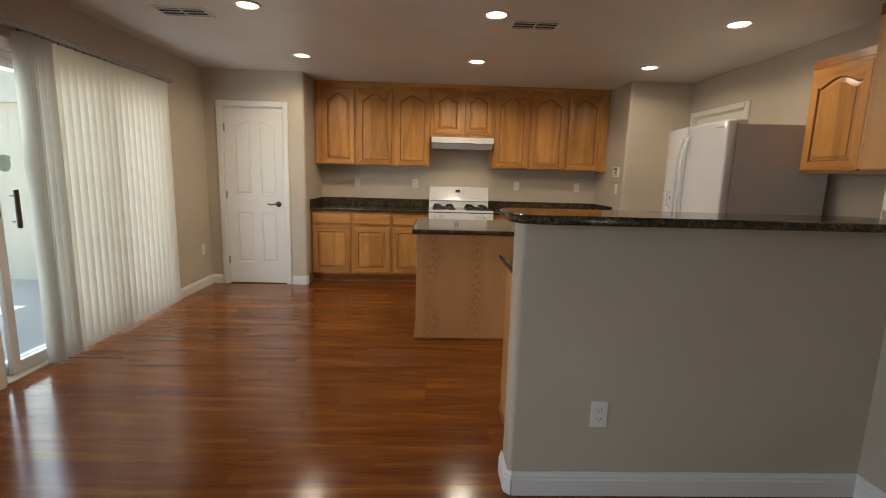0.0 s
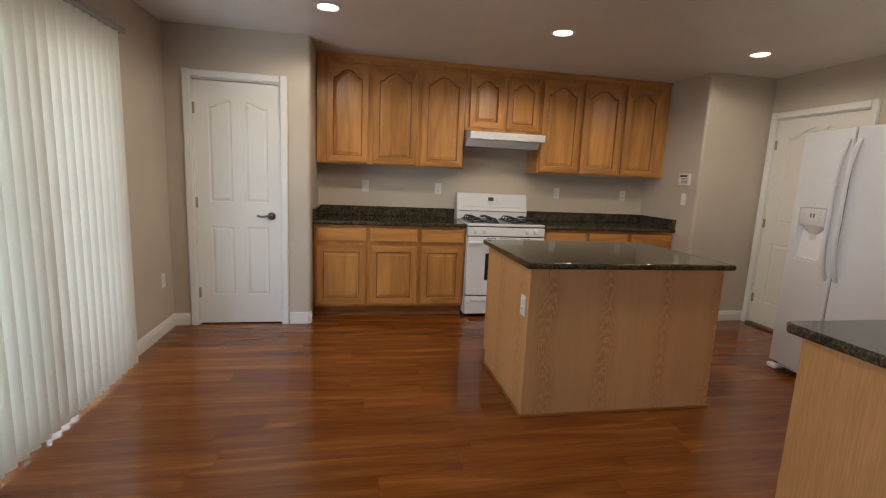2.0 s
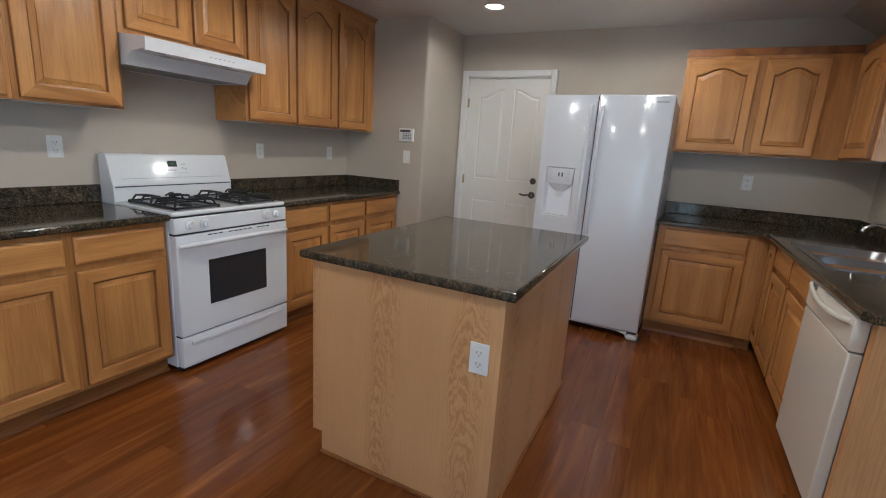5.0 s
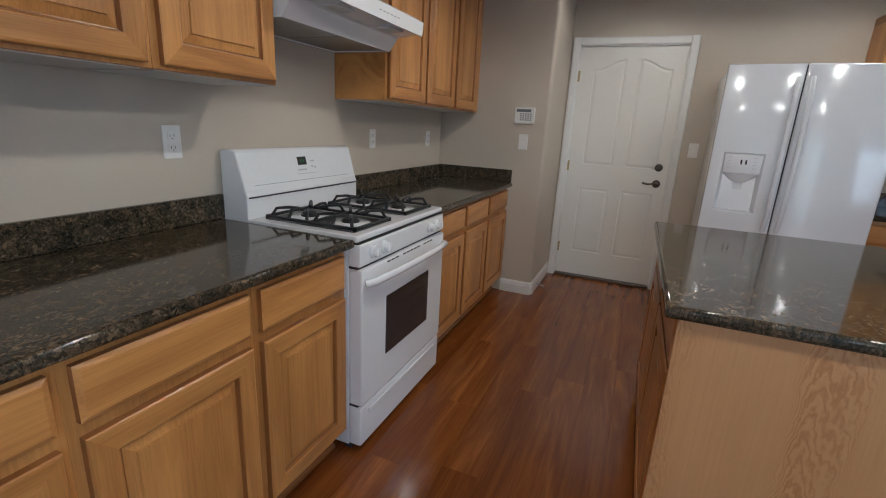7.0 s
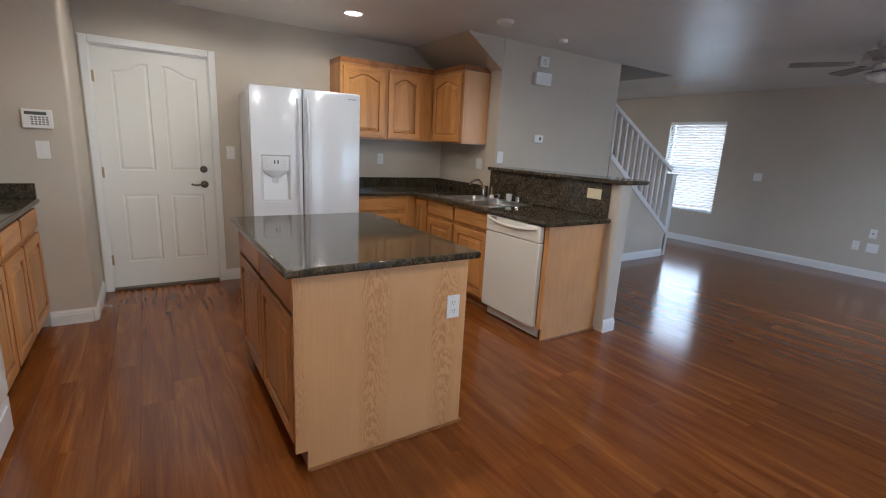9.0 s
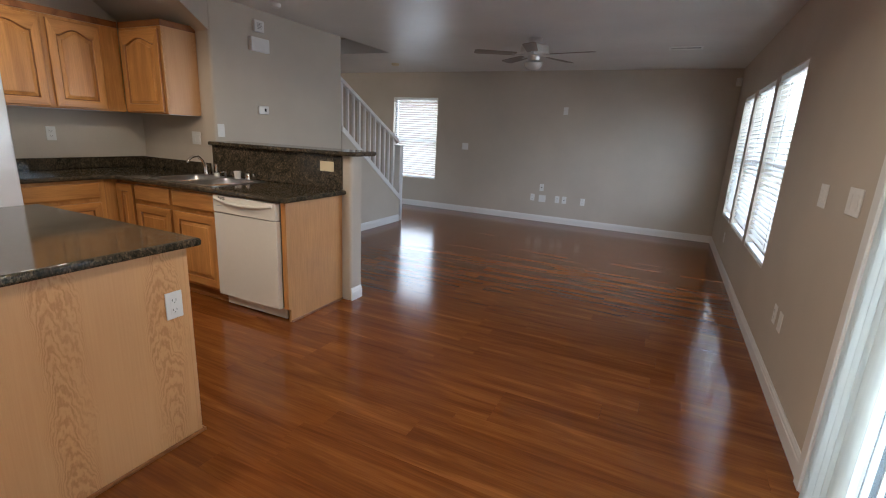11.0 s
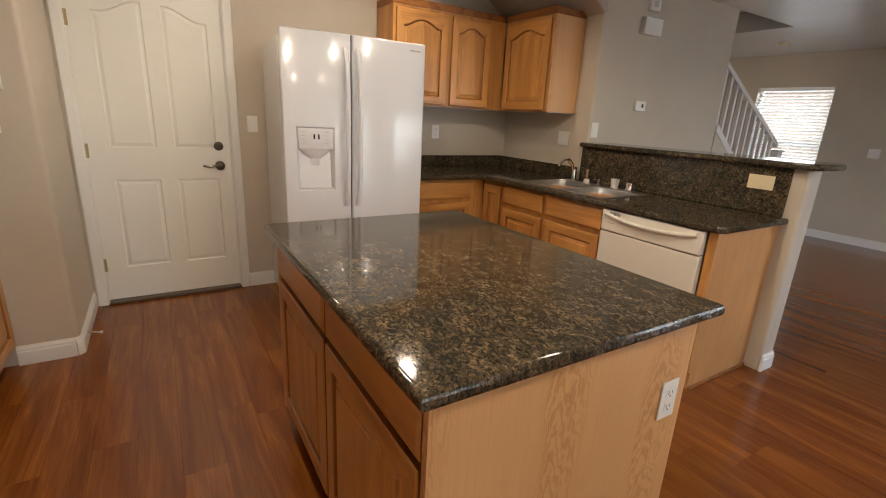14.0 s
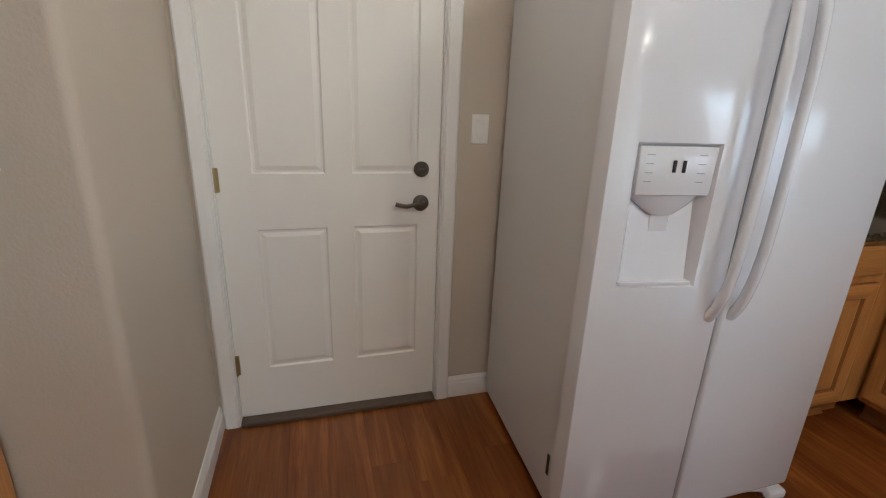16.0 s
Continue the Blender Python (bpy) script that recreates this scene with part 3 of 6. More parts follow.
def base_unit(at, w, depth, label, rz=0.0, drawers=(0.725, 0.852), door=(0.125, 0.69), doors=1, group="base cabinets", stile=0.035, side_flush=False, drawer=True):
    """Floor cabinet: origin at the lower left corner of its front, front to -y of its own."""
    t = thing("base_cabinet", at, label, "kitchen cabinet", group, rz)
    bm = bmesh.new()
    box(bm, 0, w, 0.004, depth, 0.10, 0.878, 0.001, 1)
    part("body", bm, OAK, t)
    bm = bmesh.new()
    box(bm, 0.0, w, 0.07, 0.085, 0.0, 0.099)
    part("toe_kick", bm, OAKDARK, t, "dark oak recessed toe kick")
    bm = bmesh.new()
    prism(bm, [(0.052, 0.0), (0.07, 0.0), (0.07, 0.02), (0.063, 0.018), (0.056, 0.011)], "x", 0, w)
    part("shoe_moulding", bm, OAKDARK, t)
    gap, each = 0.012, (w - 2 * stile + 0.03) / doors
    for k in range(doors):
        x0 = stile - 0.015 + k * each
        dw = each - (gap if doors > 1 else 0)
        d = part("door", panel_door(dw, door[1] - door[0], 0.055, 0.058, 0.0), [OAK, OAKX, OAKSHADE], t)
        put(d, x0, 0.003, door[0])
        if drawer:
            f = part("drawer_front", drawer_front(dw, drawers[1] - drawers[0]), [OAKX, OAKSHADE], t)
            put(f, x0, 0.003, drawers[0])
    return t


def wall_unit(at, w, depth, h, label, doors, rz=0.0, rise=0.075, dz=(0.012, None), left=0.02, right=0.02, crown=True):
    """Wall cabinet: origin at the lower left front corner. doors: (x0, x1) of each."""
    t = thing("wall_cabinet", at, label, "kitchen cabinet", "wall cabinets", rz)
    part("body", box(bmesh.new(), 0, w, 0.004, depth, 0, h, 0.001, 1), OAK, t)
    part("bottom_panel", box(bmesh.new(), 0.018, w - 0.018, 0.024, depth - 0.002, -0.0035, -0.0003), MELA, t, "pale underside panel")
    top = dz[1] if dz[1] is not None else h - 0.07
    for x0, x1 in doors:
        hh = top - dz[0]
        d = part("door", panel_door(x1 - x0, hh, 0.055, 0.058, min(rise, 0.3 * hh)), [OAK, OAKX, OAKSHADE], t)
        put(d, x0, 0.003, dz[0])
    return t


# kitchen back wall, lower run
Yb = 5.94
for x0, x1, lab in ((-1.20, -0.712, "honey oak base cabinet with one drawer, next to the pantry corner"), (-0.712, -0.232, "honey oak base cabinet with one drawer and a raised panel door"), (-0.232, 0.215, "honey oak base cabinet with one drawer, beside the white stove")):
    base_unit((x0, Yb, 0), x1 - x0, YN - Yb - 0.002, lab)
for x0, x1, lab in ((1.01, 1.48, "honey oak base cabinet with one drawer, beside the white stove"), (1.48, 1.95, "honey oak base cabinet with one drawer, under the short counter"), (1.95, 2.455, "honey oak base cabinet with one drawer, against the keypad wall")):
    base_unit((x0, Yb, 0), x1 - x0, YN - Yb - 0.002, lab)

# upper run
Yu = 6.235
D = YN - Yu - 0.002
wall_unit((-1.205, Yu, 1.438), 0.967, D, 0.992, "honey oak wall cabinet with two arched raised panel doors", [(0.09, 0.478), (0.522, 0.945)])
wall_unit((-0.237, Yu, 1.438), 0.463, D, 0.992, "honey oak wall cabinet with one arched door, beside the hood", [(0.022, 0.443)])
wall_unit((0.227, Yu, 1.82), 0.776, D, 0.61, "short honey oak wall cabinet above the white range hood", [(0.03, 0.375), (0.415, 0.752)], rise=0.06, dz=(0.028, None))
hood_side = wall_unit((1.004, Yu, 1.438), 0.918, D, 0.992, "honey oak wall cabinet with two arched doors, beside the hood", [(0.018, 0.438), (0.466, 0.902)])
wall_unit((1.923, Yu, 1.438), 0.532, D, 0.992, "honey oak wall cabinet with one arched door, against the keypad wall", [(0.022, 0.425)])
part("end_panel", box(bmesh.new(), -0.002, -0.0002, 0.006, D - 0.002, 0.001, 0.225, 0.0005, 1), OAKX, hood_side, "oak veneer end panel with level flame grain")
bm = bmesh.new()
prism(bm, [(Yu + 0.02, 2.385), (Yu - 0.022, 2.432), (Yu - 0.022, 2.439), (Yu + 0.02, 2.439)], "x", -1.205, 2.456)
structure("trim_crown", bm, OAKX, "narrow oak crown moulding at the ceiling", "moulding")


def slab(name, poly, z0, z1, label, bevel=0.012):
    bm = bmesh.new()
    prism(bm, poly, "z", z0, z1)
    bmesh.ops.recalc_face_normals(bm, faces=bm.faces)
    es = [e for e in bm.edges if abs(e.verts[0].co.z - e.verts[1].co.z) < 1e-6]
    bmesh.ops.bevel(bm, geom=es, offset=bevel, segments=3, profile=0.5, affect="EDGES", clamp_overlap=True)
    ob = link(name, bm, GRAN, None, "", True)
    return tagged(ob, label, "countertop")


slab("countertop", [(-1.207, 5.90), (0.218, 5.90), (0.218, 6.546), (-1.207, 6.546)], 0.879, 0.915, "polished dark speckled granite countertop between pantry corner and stove")
slab("countertop", [(1.008, 5.90), (2.456, 5.90), (2.456, 6.546), (1.008, 6.546)], 0.879, 0.915, "short polished dark granite countertop between stove and keypad wall")


def splash(x0, x1, y0, y1, z0, z1, label):
    ob = link("backsplash", box(bmesh.new(), x0, x1, y0, y1, z0, z1, 0.003, 1), GRAN)
    return tagged(ob, label, "backsplash")


splash(-1.207, 0.218, 6.526, 6.549, 0.9152, 1.015, "low dark granite backsplash on the counter by the pantry")
splash(1.008, 2.434, 6.526, 6.549, 0.9152, 1.015, "low dark granite backsplash behind the short counter")
splash(2.435, 2.458, 5.91, 6.549, 0.9152, 1.015, "low dark granite side splash on the keypad wall")
splash(-1.208, -1.186, 5.91, 6.525, 0.9152, 1.015, "low dark granite side splash by the pantry corner")

# ---- island ----
ix0, ix1, iy0, iy1 = 0.131, 1.353, 4.006, 4.838
isl = thing("kitchen_island", (0, 0, 0), "honey oak kitchen island under a dark granite top", "kitchen island")
bm = bmesh.new()
box(bm, ix0 + 0.02, ix1 - 0.02, iy0 + 0.02, iy1 - 0.02, 0.10, 0.878)
box(bm, ix0 + 0.02, ix1 - 0.02, iy0 + 0.02, iy1 - 0.065, 0.0, 0.10)
part("body", bm, OAK, isl)
part("back_panel", box(bmesh.new(), ix0, ix1, iy0, iy0 + 0.019, 0.0, 0.878, 0.001, 1), OAKPALE, isl, "oak veneer panel with bold flame grain")
for x0, nm in ((ix0, "side_panel"), (ix1 - 0.019, "side_panel")):
    bm = bmesh.new()
    prism(bm, [(iy0 + 0.0195, 0), (iy1 - 0.05, 0), (iy1 - 0.05, 0.10), (iy1, 0.10), (iy1, 0.878), (iy0 + 0.0195, 0.878)], "x", x0, x0 + 0.019)
    part(nm, bm, OAKPALE, isl)
bm = bmesh.new()
box(bm, ix0 - 0.012, ix1 + 0.012, iy0 - 0.012, iy0 - 0.0005, 0, 0.016, 0.004, 2)
box(bm, ix0 - 0.012, ix0 - 0.0005, iy0, iy1 - 0.05, 0, 0.016, 0.004, 2)
box(bm, ix1 + 0.0005, ix1 + 0.012, iy0, iy1 - 0.05, 0, 0.016, 0.004, 2)
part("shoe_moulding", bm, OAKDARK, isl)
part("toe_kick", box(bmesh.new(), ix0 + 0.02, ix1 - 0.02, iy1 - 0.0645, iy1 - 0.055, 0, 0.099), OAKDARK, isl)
iw = (ix1 - ix0 - 0.04) / 2
for k in range(2):
    d = part("door", panel_door(iw - 0.02, 0.57, 0.055, 0.058, 0.0), [OAK, OAKX, OAKSHADE], isl)
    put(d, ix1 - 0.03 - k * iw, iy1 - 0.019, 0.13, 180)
    d = part("drawer_front", drawer_front(iw - 0.02, 0.138), [OAKX, OAKSHADE], isl)
    put(d, ix1 - 0.03 - k * iw, iy1 - 0.019, 0.72, 180)
slab("island_countertop", [(0.094, 3.962), (1.388, 3.962), (1.388, 4.876), (0.094, 4.876)], 0.879, 0.915, "polished dark speckled granite top of the kitchen island")

# ---- peninsula ----
ys = 2.905
PS = 180
base_unit((2.60, ys, 0), 0.25, ys - YK - 0.04, "narrow honey oak base cabinet in the corner beside the sink", PS, door=(0.13, 0.845), drawer=False, stile=0.032)
base_unit((2.349, ys, 0), 0.481, ys - YK - 0.04, "honey oak sink base cabinet with a false drawer, by the corner", PS)
base_unit((1.867, ys, 0), 0.522, ys - YK - 0.04, "honey oak sink base cabinet beside the off-white dishwasher", PS)
bm = bmesh.new()
prism(bm, [(PY1 + 0.003, 0), (ys - 0.02, 0), (ys - 0.02, 0.10), (ys + 0.002, 0.10), (ys + 0.002, 0.878), (PY1 + 0.003, 0.878)], "x", 0.671, 0.690)
pp = thing("end_panel", (0, 0, 0), "pale oak veneer end panel beside the dishwasher", "cabinet panel")
part("panel", bm, PANEL, pp)
part("stile", box(bmesh.new(), 0.6905, 0.716, ys - 0.018, ys + 0.002, 0.10, 0.878, 0.001, 1), OAK, pp)
part("shoe_moulding", box(bmesh.new(), 0.658, 0.6705, PY1 + 0.003, ys - 0.02, 0, 0.016, 0.004, 2), OAKDARK, pp)
# east run
base_unit((2.605, 3.64, 0), 0.64, XE - 2.605 - 0.004, "honey oak base cabinet with one drawer, beside the refrigerator", -90, stile=0.06)
cf = thing("corner_cabinet", (0, 0, 0), "plain honey oak blind corner of the base cabinets", "kitchen cabinet")
part("body", box(bmesh.new(), 2.609, XE - 0.004, 2.33, 2.998, 0.1, 0.878), OAK, cf)
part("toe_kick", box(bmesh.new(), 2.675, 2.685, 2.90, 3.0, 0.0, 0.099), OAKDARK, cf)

# countertop with the sink cut-out
SX0, SX1, SY0, SY1 = 1.40, 2.18, 2.385, 2.895


def counter_with_hole():
    outer = [(0.628, PY1 + 0.004), (XE - 0.003, PY1 + 0.004), (XE - 0.003, 3.655), (2.56, 3.655), (2.56, 3.07), (2.547, 3.015), (2.49, 2.962), (0.658, 2.962), (0.628, 2.932)]
    bm = bmesh.new()
    e = 0.012
    ring = [Vector((x, y, 0)) for x, y in outer]
    n = len(ring)

    def inset(d):
        out = []
        for k in range(n):
            p, a, b = ring[k], ring[k - 1], ring[(k + 1) % n]
            da, db = (p - a).normalized(), (b - p).normalized()
            na, nb = Vector((-da.y, da.x, 0)), Vector((-db.y, db.x, 0))
            m = (na + nb)
            out.append(p + m * d / max(0.3, 1 + na.dot(nb)))
        return out

    lv = [(e, 0.879), (e * 0.3, 0.8825), (0, 0.89), (0, 0.904), (e * 0.3, 0.9115), (e, 0.915)]
    rings = [[bm.verts.new((p.x, p.y, z)) for p in inset(d)] for d, z in lv]
    for p, q in zip(rings, rings[1:]):
        for j in range(n):
            bm.faces.new((p[j], p[(j + 1) % n], q[(j + 1) % n], q[j]))
    g = 0.015
    hole = [(SX0 + g, SY0 + g), (SX1 - g, SY0 + g), (SX1 - g, SY1 - g), (SX0 + g, SY1 - g)]
    for r, z, in ((rings[-1], 0.915), (rings[0], 0.879)):
        h = [bm.verts.new((x, y, z)) for x, y in hole]
        # back strip, right part, front strip and left part round the hole
        bm.faces.new((r[0], r[1], h[1], h[0]))
        bm.faces.new((r[1], r[2], r[3], r[4], r[5], r[6], h[2], h[1]))
        bm.faces.new((r[6], r[7], h[3], h[2]))
        bm.faces.new((r[7], r[8], r[0], h[0], h[3]))
        if z > 0.9:
            top = h
        else:
            for j in range(4):
                bm.faces.new((top[j], top[(j + 1) % 4], h[(j + 1) % 4], h[j]))
    return bm


ob = link("countertop", counter_with_hole(), GRAN)
tagged(ob, "polished dark granite L-shaped countertop with a steel sink", "countertop")

# sink
sk = thing("sink", ((SX0 + SX1) / 2, (SY0 + SY1) / 2, 0.915), "double-bowl brushed steel drop-in kitchen sink", "sink")
hw, hd_ = (SX1 - SX0) / 2, (SY1 - SY0) / 2


def bowl(x0, x1, y0, y1, depth):
    bm = bmesh.new()

    def rr(e, z, r=0.05):
        pts = []
        for cx, cy, a0 in ((x1 - e - r, y1 - e - r, 0), (x0 + e + r, y1 - e - r, 90), (x0 + e + r, y0 + e + r, 180), (x1 - e - r, y0 + e + r, 270)):
            for k in range(5):
                a = radians(a0 + 22.5 * k)
                pts.append(bm.verts.new((cx + r * math.cos(a), cy + r * math.sin(a), z)))
        return pts

    rings = [rr(0, 0.004), rr(0.004, -0.006), rr(0.012, -depth + 0.03), rr(0.03, -depth + 0.006), rr(0.06, -depth)]
    m = len(rings[0])
    for p, q in zip(rings, rings[1:]):
        for j in range(m):
            bm.faces.new((p[j], p[(j + 1) % m], q[(j + 1) % m], q[j]))
    bm.faces.new(rings[-1])
    return bm


bm = bmesh.new()
for a, b, c, d in ((-hw, hw, hd_ - 0.022, hd_), (-hw, hw, -hd_, -hd_ + 0.085), (-hw, -hw + 0.022, -hd_ + 0.085, hd_ - 0.022), (hw - 0.022, hw, -hd_ + 0.085, hd_ - 0.022), (-0.015, 0.015, -hd_ + 0.085, hd_ - 0.022)):
    box(bm, a, b, c, d, 0.0005, 0.005, 0.0012, 1)
part("rim", bm, STEEL, sk)
for a, b in ((-hw + 0.02, -0.013), (0.013, hw - 0.02)):
    part("bowl", bowl(a, b, -hd_ + 0.083, hd_ - 0.02, 0.18), STEEL, sk, "", True)
    bm = bmesh.new()
    lathe(bm, [(0.0, -0.176), (0.03, -0.176), (0.042, -0.172), (0.046, -0.179)], ((a + b) / 2, 0.03, 0), 20)
    part("drain", bm, CHROME, sk, "", True)
fc = thing("faucet", (2.08, 2.43, 0.921), "chrome kitchen faucet with a low curved spout", "faucet")
bm = bmesh.new()
lathe(bm, [(0.0, 0), (0.032, 0), (0.032, 0.008), (0.022, 0.014), (0.02, 0.06), (0.017, 0.085), (0.0, 0.095)], n=20)
part("base", bm, CHROME, fc, "", True)
part("spout", tube(bmesh.new(), [(0, 0, 0.05), (0, 0.03, 0.13), (0, 0.07, 0.165), (0, 0.12, 0.165), (0, 0.165, 0.135), (0, 0.17, 0.115)], 0.011, 12), CHROME, fc, "", True)
part("lever", tube(bmesh.new(), [(0.0, -0.005, 0.088), (0.045, -0.01, 0.12), (0.085, -0.012, 0.14)], 0.007, 8), CHROME, fc, "", True)
sp = thing("sprayer", (1.95, 2.425, 0.921), "white and chrome side sprayer on the sink deck", "faucet")
bm = bmesh.new()
lathe(bm, [(0.0, 0), (0.024, 0), (0.022, 0.012), (0.019, 0.03)], n=18)
part("holder", bm, PLASTIC, sp, "", True)
bm = bmesh.new()
lathe(bm, [(0.0, 0.03), (0.013, 0.03), (0.012, 0.07), (0.017, 0.085), (0.017, 0.105), (0.0, 0.11)], n=16)
part("head", bm, CHROME, sp, "", True)
pu = thing("soap_pump", (1.83, 2.43, 0.921), "chrome soap pump on the sink deck", "soap dispenser")
bm = bmesh.new()
lathe(bm, [(0.0, 0), (0.02, 0), (0.018, 0.01), (0.009, 0.014), (0.009, 0.05), (0.0, 0.052)], n=16)
part("stem", bm, CHROME, pu, "", True)
part("nozzle", tube(bmesh.new(), [(0, 0, 0.048), (0, 0.03, 0.052), (0, 0.05, 0.046)], 0.006, 8), CHROME, pu, "", True)
ag = thing("cup", (1.69, 2.425, 0.921), "frosted plastic cup standing by the sink", "cup")
bm = bmesh.new()
lathe(bm, [(0.0, 0), (0.024, 0), (0.03, 0.065), (0.027, 0.065), (0.022, 0.006), (0.0, 0.006)], n=20)
part("cup", bm, plain("frosted_plastic", (0.62, 0.62, 0.60), 0.3, bmp=0.0), ag, "", True)
ag2 = thing("air_gap", (1.57, 2.42, 0.921), "shiny chrome air gap cap on the sink deck", "faucet")
bm = bmesh.new()
lathe(bm, [(0.0, 0), (0.025, 0), (0.025, 0.05), (0.021, 0.056), (0.0, 0.058)], n=20)
part("cap", bm, CHROME, ag2, "", True)

# ---- bar and splashes ----
slab("bar_top", [(0.52, 2.07), (0.55, 2.005), (0.62, 1.983), (X2 - 0.002, 1.983), (X2 - 0.002, 2.362), (0.575, 2.362), (0.525, 2.315)], 1.181, 1.215, "raised polished dark granite bar top on the half wall")
splash(0.66, X2 - 0.0005, PY1 + 0.0045, PY1 + 0.022, 0.9155, 1.1805, "tall dark granite backsplash under the raised bar")
splash(X2 + 0.04, XE - 0.0225, YK + 0.0352, YK + 0.052, 0.9155, 1.015, "low dark granite backsplash behind the sink corner")
splash(XE - 0.022, XE - 0.001, YK + 0.035, 3.655, 0.9155, 1.015, "low dark granite backsplash beside the refrigerator")

# ---- upper cabinets of the corner ----


def crown(bm, pts, z):
    """Crown moulding along a line of (x, y); the room lies to the left."""
    prof = [(0.0, 0.0), (0.006, 0.0), (0.01, 0.012), (0.03, 0.035), (0.034, 0.05), (0.0, 0.05)]
    n = len(pts)
    rings = []
    for k, p in enumerate(pts):
        p = Vector((*p, 0))
        ds = []
        if k:
            ds.append((p - Vector((*pts[k - 1], 0))).normalized())
        if k < n - 1:
            ds.append((Vector((*pts[k + 1], 0)) - p).normalized())
        ns = [Vector((-d.y, d.x, 0)) for d in ds]
        m = ns[0] if len(ns) == 1 else (ns[0] + ns[1]) / (1 + ns[0].dot(ns[1]))
        rings.append([bm.verts.new(p + m * a + Vector((0, 0, z + b))) for a, b in prof])
    for p, q in zip(rings, rings[1:]):
        for j in range(len(prof)):
            bm.faces.new((p[j], p[(j + 1) % len(prof)], q[(j + 1) % len(prof)], q[j]))
    bm.faces.new(rings[0])
    bm.faces.new(rings[-1][::-1])
    return bm


wu = wall_unit((2.872, 3.64, 1.43), 1.045, XE - 2.872 - 0.003, 0.70, "honey oak wall cabinet with two arched doors, beside the refrigerator", [(0.022, 0.465), (0.51, 0.885)], -90, dz=(0.012, 0.675), rise=0.05)
bm = crown(bmesh.new(), [(3.176, 3.641), (2.870, 3.641), (2.870, 2.60)], 2.131)
ob = link("crown_moulding", bm, OAKDARK)
ob.parent = wu
ob.matrix_parent_inverse = wu.matrix_world.inverted()
ob["label"] = "darker oak crown moulding"
wu2 = wall_unit((2.871, 2.59, 1.43), 0.57, 2.59 - YK - 0.003, 0.70, "honey oak wall cabinet with one arched door and a veneered end", [(0.028, 0.548)], 180, dz=(0.012, 0.675), rise=0.05)
bm = crown(bmesh.new(), [(2.868, 2.592), (2.296, 2.592), (2.296, YK + 0.004)], 2.131)
ob = link("crown_moulding", bm, OAKDARK)
ob.parent = wu2
ob.matrix_parent_inverse = wu2.matrix_world.inverted()
part("end_panel", box(bmesh.new(), 0.5705, 0.574, 0.006, 2.59 - YK - 0.003, 0.0, 0.70), OAKPALE, wu2)

# ---- stove ----
sx0, sx1 = 0.219, 0.999
st = thing("gas_stove", ((sx0 + sx1) / 2, 5.90, 0), "white enamelled gas range with four black burner grates", "stove")
w = (sx1 - sx0) / 2
part("body", box(bmesh.new(), -w + 0.002, w - 0.002, 0.03, 0.64, 0.03, 0.90, 0.004, 2), WHITE, st)
part("cooktop", box(bmesh.new(), -w, w, -0.012, 0.505, 0.9005, 0.925, 0.008, 3), WHITE, st, "", True)
part("backguard", prism(bmesh.new(), [(0.506, 0.901), (0.638, 0.901), (0.638, 1.192), (0.575, 1.197), (0.555, 1.188), (0.512, 1.03), (0.506, 1.02)], "x", -w + 0.002, w - 0.002, 0, 0.008), WHITE, st, "", True)
part("seam", box(bmesh.new(), -w + 0.012, w - 0.012, 0.5035, 0.508, 1.005, 1.011), SLOT, st, "dark seam below the control panel")
part("front_panel", box(bmesh.new(), -w + 0.002, w - 0.002, -0.022, 0.029, 0.807, 0.892, 0.006, 2), WHITE, st, "", True)
dr = part("oven_door", box(bmesh.new(), -w + 0.004, w - 0.004, -0.03, 0.029, 0.222, 0.797, 0.008, 2), WHITE, st, "", True)
part("window", box(bmesh.new(), -0.205, 0.205, -0.0335, -0.0295, 0.375, 0.64, 0.002, 1), DARKGLASS, dr, "dark oven window")
part("handle", tube(bmesh.new(), [(-w + 0.02, -0.035, 0.742), (-w + 0.05, -0.06, 0.748), (-0.2, -0.075, 0.752), (0, -0.08, 0.753), (0.2, -0.075, 0.752), (w - 0.05, -0.06, 0.748), (w - 0.02, -0.035, 0.742)], 0.015, 12), WHITE, dr, "", True)
for k in range(13):
    x = -0.20 + k * 0.034
    if abs(k - 6) != 3:
        part("vent_slot", box(bmesh.new(), x, x + 0.026, -0.0315, -0.029, 0.783, 0.789), SLOT, dr, "dark vent slot")
dw_ = part("drawer", box(bmesh.new(), -w + 0.004, w - 0.004, -0.026, 0.029, 0.035, 0.214, 0.008, 2), WHITE, st, "", True)
part("ridge", box(bmesh.new(), -w + 0.06, w - 0.06, -0.034, -0.0255, 0.165, 0.188, 0.004, 2), WHITE, dw_)
for za, zb in ((0.2145, 0.2215), (0.7975, 0.8065), (0.8925, 0.9)):
    part("seam", box(bmesh.new(), -w + 0.006, w - 0.006, -0.012, 0.0295, za, zb), SLOT, st, "narrow dark gap")
part("plinth", box(bmesh.new(), -w + 0.02, w - 0.02, 0.03, 0.06, 0.0, 0.03), SLOT, st, "dark gap under the drawer")
for x in (-0.30, -0.215, 0.215, 0.30):
    bm = bmesh.new()
    m = Matrix.Translation((x, -0.022, 0.853)) @ pose(0, 0, 0, 90)
    lathe(bm, [(0.0, 0.0), (0.027, 0.0), (0.026, 0.01), (0.021, 0.013), (0.019, 0.03), (0.0, 0.032)], n=20, m=m)
    box(bm, x - 0.004, x + 0.004, -0.058, -0.05, 0.836, 0.870, 0.002, 1)
    part("knob", bm, WHITE, st, "", True)


